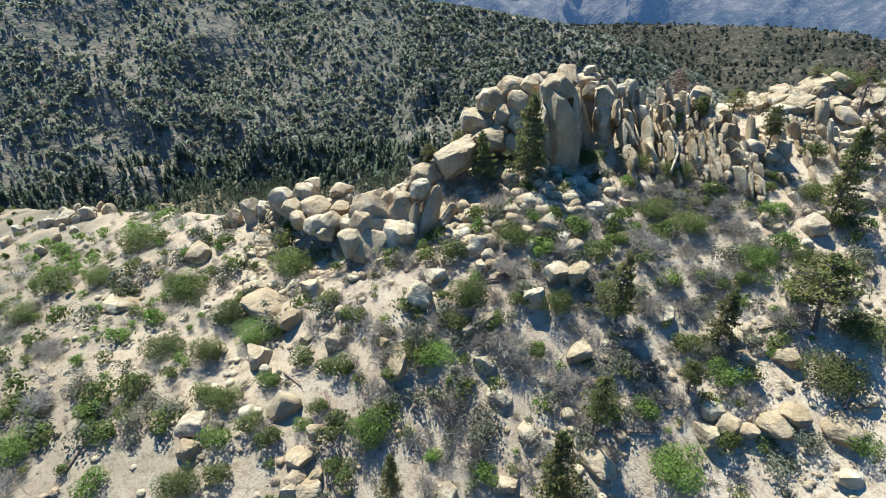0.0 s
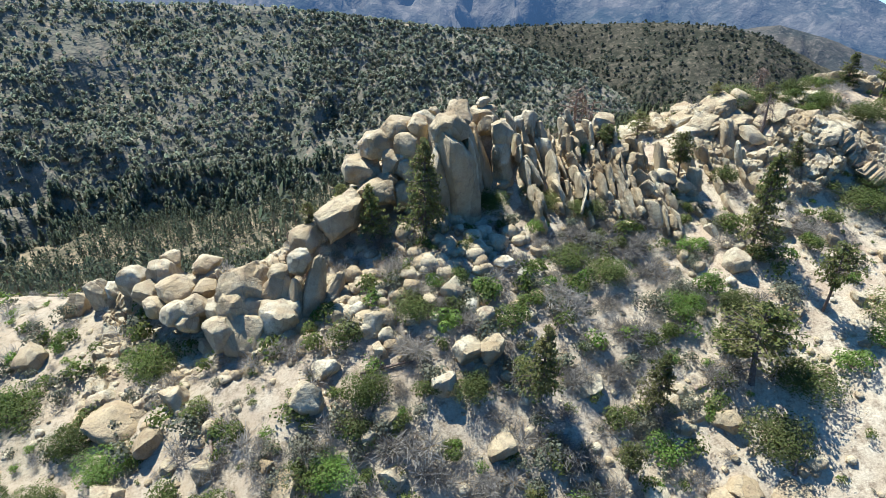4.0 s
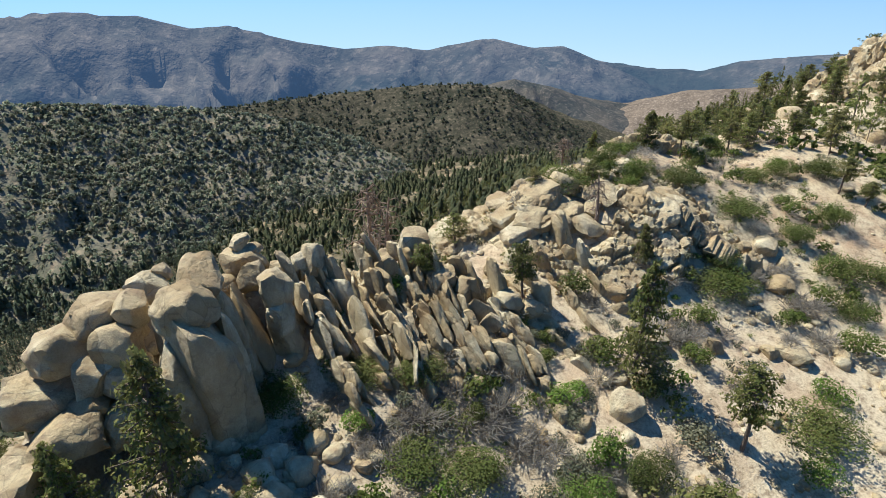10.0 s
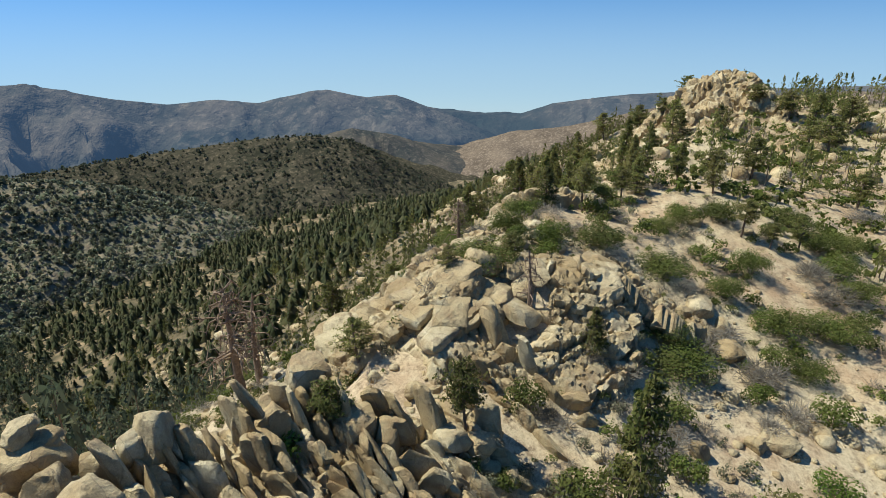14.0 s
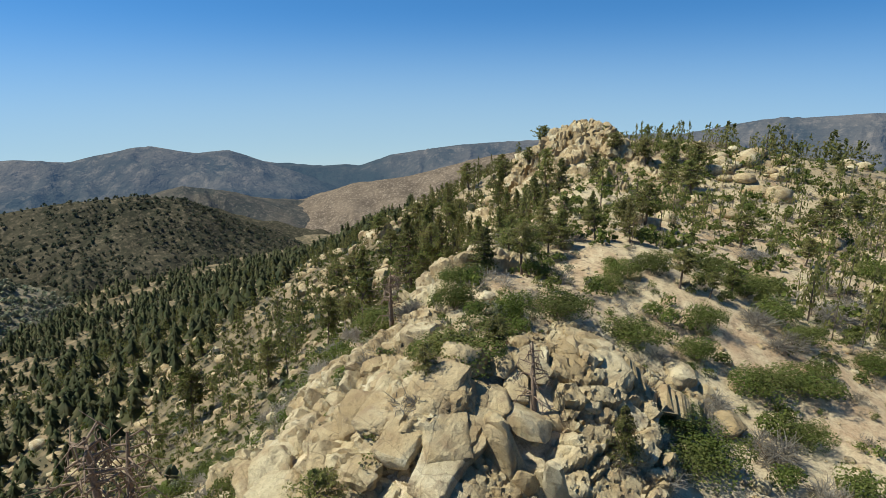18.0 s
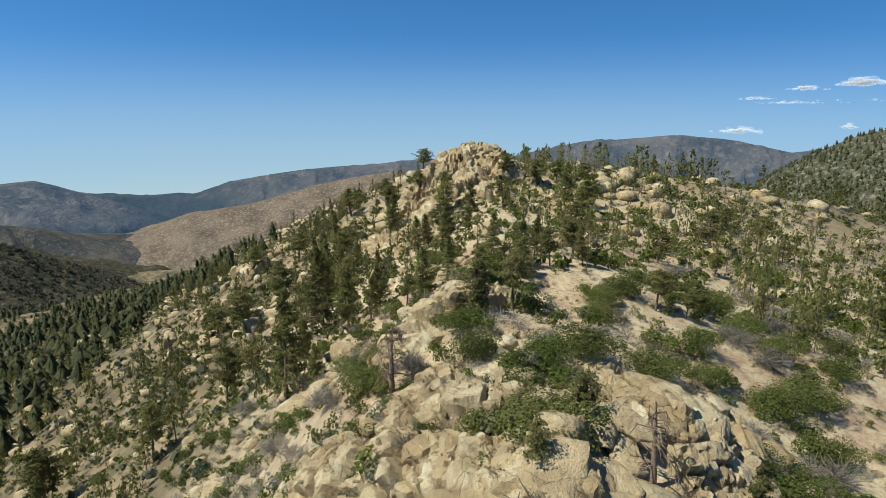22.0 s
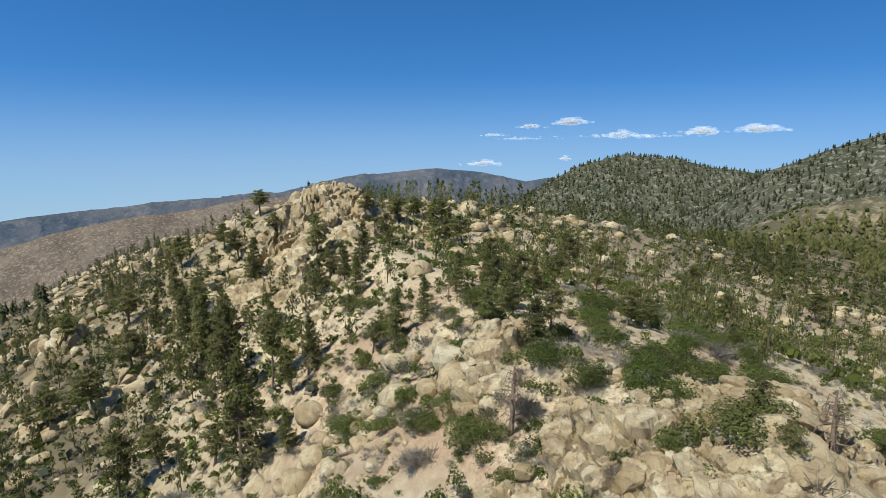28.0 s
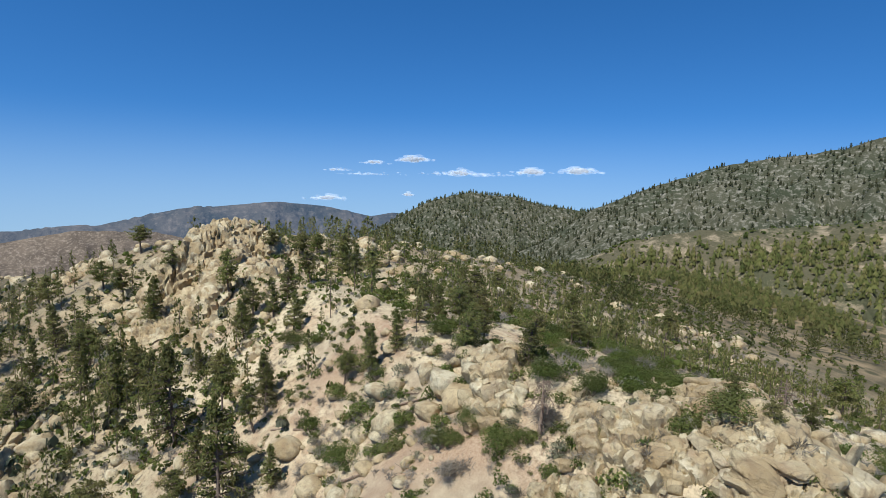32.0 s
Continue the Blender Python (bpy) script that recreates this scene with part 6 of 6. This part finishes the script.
forest = lambda x, y: np.clip((side(x, y) - np.where(x < 30, 18, 45)) / 50, 0, 1) * np.clip(0.6 + 0.5 * fbm(x / 40, y / 40, 3, 23), 0.05, 1)
x, y = scattered(7500, -260, 60, 66, 420, forest)
woods("valley_forest", SPARSE, x, y, 5, 12, 0.48, VALLEYNEEDLE, "green conifer forest filling the valley", True)
x, y = scattered(9500, 40, 430, 85, 620, forest)
lower = (side(x, y) > 95) | (x > 190)
woods("slope_forest", FAR, x[lower], y[lower], 3, 10, 0.52, DARKNEEDLE, "dark conifer forest on the lower valley side", False)
keep = rng.random(len(x)) < 0.6
woods("slope_pines", SPARSE, x[~lower & keep], y[~lower & keep], 3.5, 8, 0.55, NEEDLE, "dark pines on the steep valley side", False)
x, y = scattered(9000, 40, 330, 80, 420, lambda x, y: np.clip(side(x, y) / 25, 0, 1) * np.clip(0.6 + 0.5 * fbm(x / 15, y / 15, 3, 37), 0.1, 1))
many("valley_slope_scrub", TINY, rows_for(x, y, 5, 0.9, 3.0), HILLSCRUB, "dark scrub between the pines of the valley side", "bushes")


def on_hill(name, n, lo_z, hi_z, seed, first=0.0):
    """Random places on a hill's surface."""
    me = bpy.data.objects[name].data
    V = np.empty(len(me.vertices) * 3)
    me.vertices.foreach_get("co", V)
    V = V.reshape(46, -1, 3)
    r = np.random.default_rng(seed)
    i, j = r.uniform(lo_z, hi_z, n) * 31.0, r.uniform(first * (V.shape[1] - 1.001), V.shape[1] - 1.001, n)
    i0, j0 = i.astype(int), j.astype(int)
    u, v = (i - i0)[:, None], (j - j0)[:, None]
    return (V[i0, j0] * (1 - u) * (1 - v) + V[i0 + 1, j0] * u * (1 - v) + V[i0, j0 + 1] * (1 - u) * v + V[i0 + 1, j0 + 1] * u * v)


def hill_bushes(hill, name, n, lo, hi, mat, label, seed, span=(0.05, 1.05), first=0.0):
    p = on_hill(hill, n, *span, seed, first)
    k = np.clip(0.75 + 0.6 * fbm(p[:, 0] / 60, p[:, 1] / 60, 3, seed), 0.08, 1) > rng.random(n)
    p = p[k]
    s = lo + (hi - lo) * rng.random(len(p)) ** 1.5
    many(name, TINY, np.c_[rng.integers(0, 5, len(p)), p[:, 0], p[:, 1], p[:, 2] - 0.1 * s, s, rng.uniform(0.8, 1.3, len(p)), rng.uniform(0, 6.28, len(p))], mat, label, "bushes")


hill_bushes("hill_across_valley", "valley_hill_scrub", 30000, 2.0, 6.4, HAZESCRUB, "green scrub on the hill across the valley", 51, (0.05, 1.05), 0.40)
# bushes without the haze tint, added to darken this end of the hill
hill_bushes("hill_across_valley", "dark_valley_hill_scrub", 7000, 2.0, 6.0, HILLSCRUB, "dark scrub without the haze tint on the end of the hill", 58, (0.05, 1.05), 0.72)
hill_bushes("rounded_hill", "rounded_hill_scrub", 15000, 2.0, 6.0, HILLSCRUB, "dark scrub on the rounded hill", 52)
p = on_hill("hill_across_valley", 3600, 0.0, 0.45, 61, 0.40)
woods("far_slope_pines", VERYFAR, p[:, 0], p[:, 1], 7, 13, 0.42, VALLEYNEEDLE, "dark conifers on the foot of the far hill", False, p[:, 2])
p = on_hill("pine_mountain", 8500, 0.1, 1.05, 62)
woods("mountain_pines", VERYFAR, p[:, 0], p[:, 1], 6, 10, 0.45, DARKNEEDLE, "dark pines on the mountain", False, p[:, 2])
p = on_hill("pine_slope", 9500, 0.05, 1.1, 63)
woods("mountainside_pines", VERYFAR, p[:, 0], p[:, 1], 5, 9, 0.45, DARKNEEDLE, "dark pines on the mountainside", False, p[:, 2])
hill_bushes("shoulder_hill", "shoulder_hill_scrub", 6000, 1.5, 4.5, GREEN, "dark bushes on the dry hill", 54)
p = on_hill("shoulder_hill", 5600, 0.0, 0.9, 64)
woods("bowl_pines", VERYFAR, p[:, 0], p[:, 1], 6, 11, 0.4, NEEDLE, "green pines in the bowl below the dry hill", False, p[:, 2])


# ---- clouds low over the far mountains ----
CLOUD, cn, cl, cb = material("cloud", 1.0)
cb.inputs["Base Color"].default_value = (0.8, 0.8, 0.8, 1)
# a faint pale glow painted in, in place of sunlight scattered through the cloud
cb.inputs["Emission Color"].default_value, cb.inputs["Emission Strength"].default_value = (0.70, 0.78, 0.88, 1), 0.35
thin = cn.new("ShaderNodeBsdfTransparent")
veil = cn.new("ShaderNodeMixShader")
veil.inputs[0].default_value = 0.11
cl.new(thin.outputs[0], veil.inputs[1])
cl.new(cb.outputs[0], veil.inputs[2])
cl.new(veil.outputs[0], cn["Material Output"].inputs["Surface"])
for az, el, wide, tall in ((105.2, 0.9, 3.2, 0.35), (112.6, 2.2, 3.6, 0.9), (108.8, 1.7, 3.0, 0.5), (117.5, 0.9, 9.0, 0.75), (124.0, 1.25, 4.0, 0.9), (128.3, 1.4, 4.6, 0.9), (104.3, -1.7, 4.6, 0.7), (112.0, -1.3, 1.2, 0.4), (119.0, 0.8, 19.0, 0.42), (108.0, 0.55, 8.0, 0.32)):
    D = 4300.0
    r = np.random.default_rng(int(az * 10))
    pieces = []
    for k in range(46):
        V, F = rock_shape(int(az * 100) + k, 2, 0, 0.45)
        u = np.clip(r.normal(0, 0.22), -0.5, 0.5)
        size = D * math.radians(tall) * r.uniform(0.15, 0.62) * (1.05 - abs(u) * 1.3)
        V = V * np.array([size * 2.4, size * 2.0, size]) + np.array([u * D * math.radians(wide), r.normal(0, 60), abs(r.normal(0, 0.3)) * D * math.radians(tall) * (1 - abs(u) * 1.6)])
        pieces.append((V, F))
    ob = new("cloud", mesh_from("cloud", *joined(pieces), CLOUD, True))
    a = math.radians(az)
    ob.matrix_basis = pose(10 + D * math.sin(a), 40 + D * math.cos(a), 60 + D * math.tan(math.radians(el)) - D * math.radians(tall) * 0.4, 0, 0, -az)
    tagged(ob, "small white fair-weather cloud low over mountains", "cloud", kind="structure")
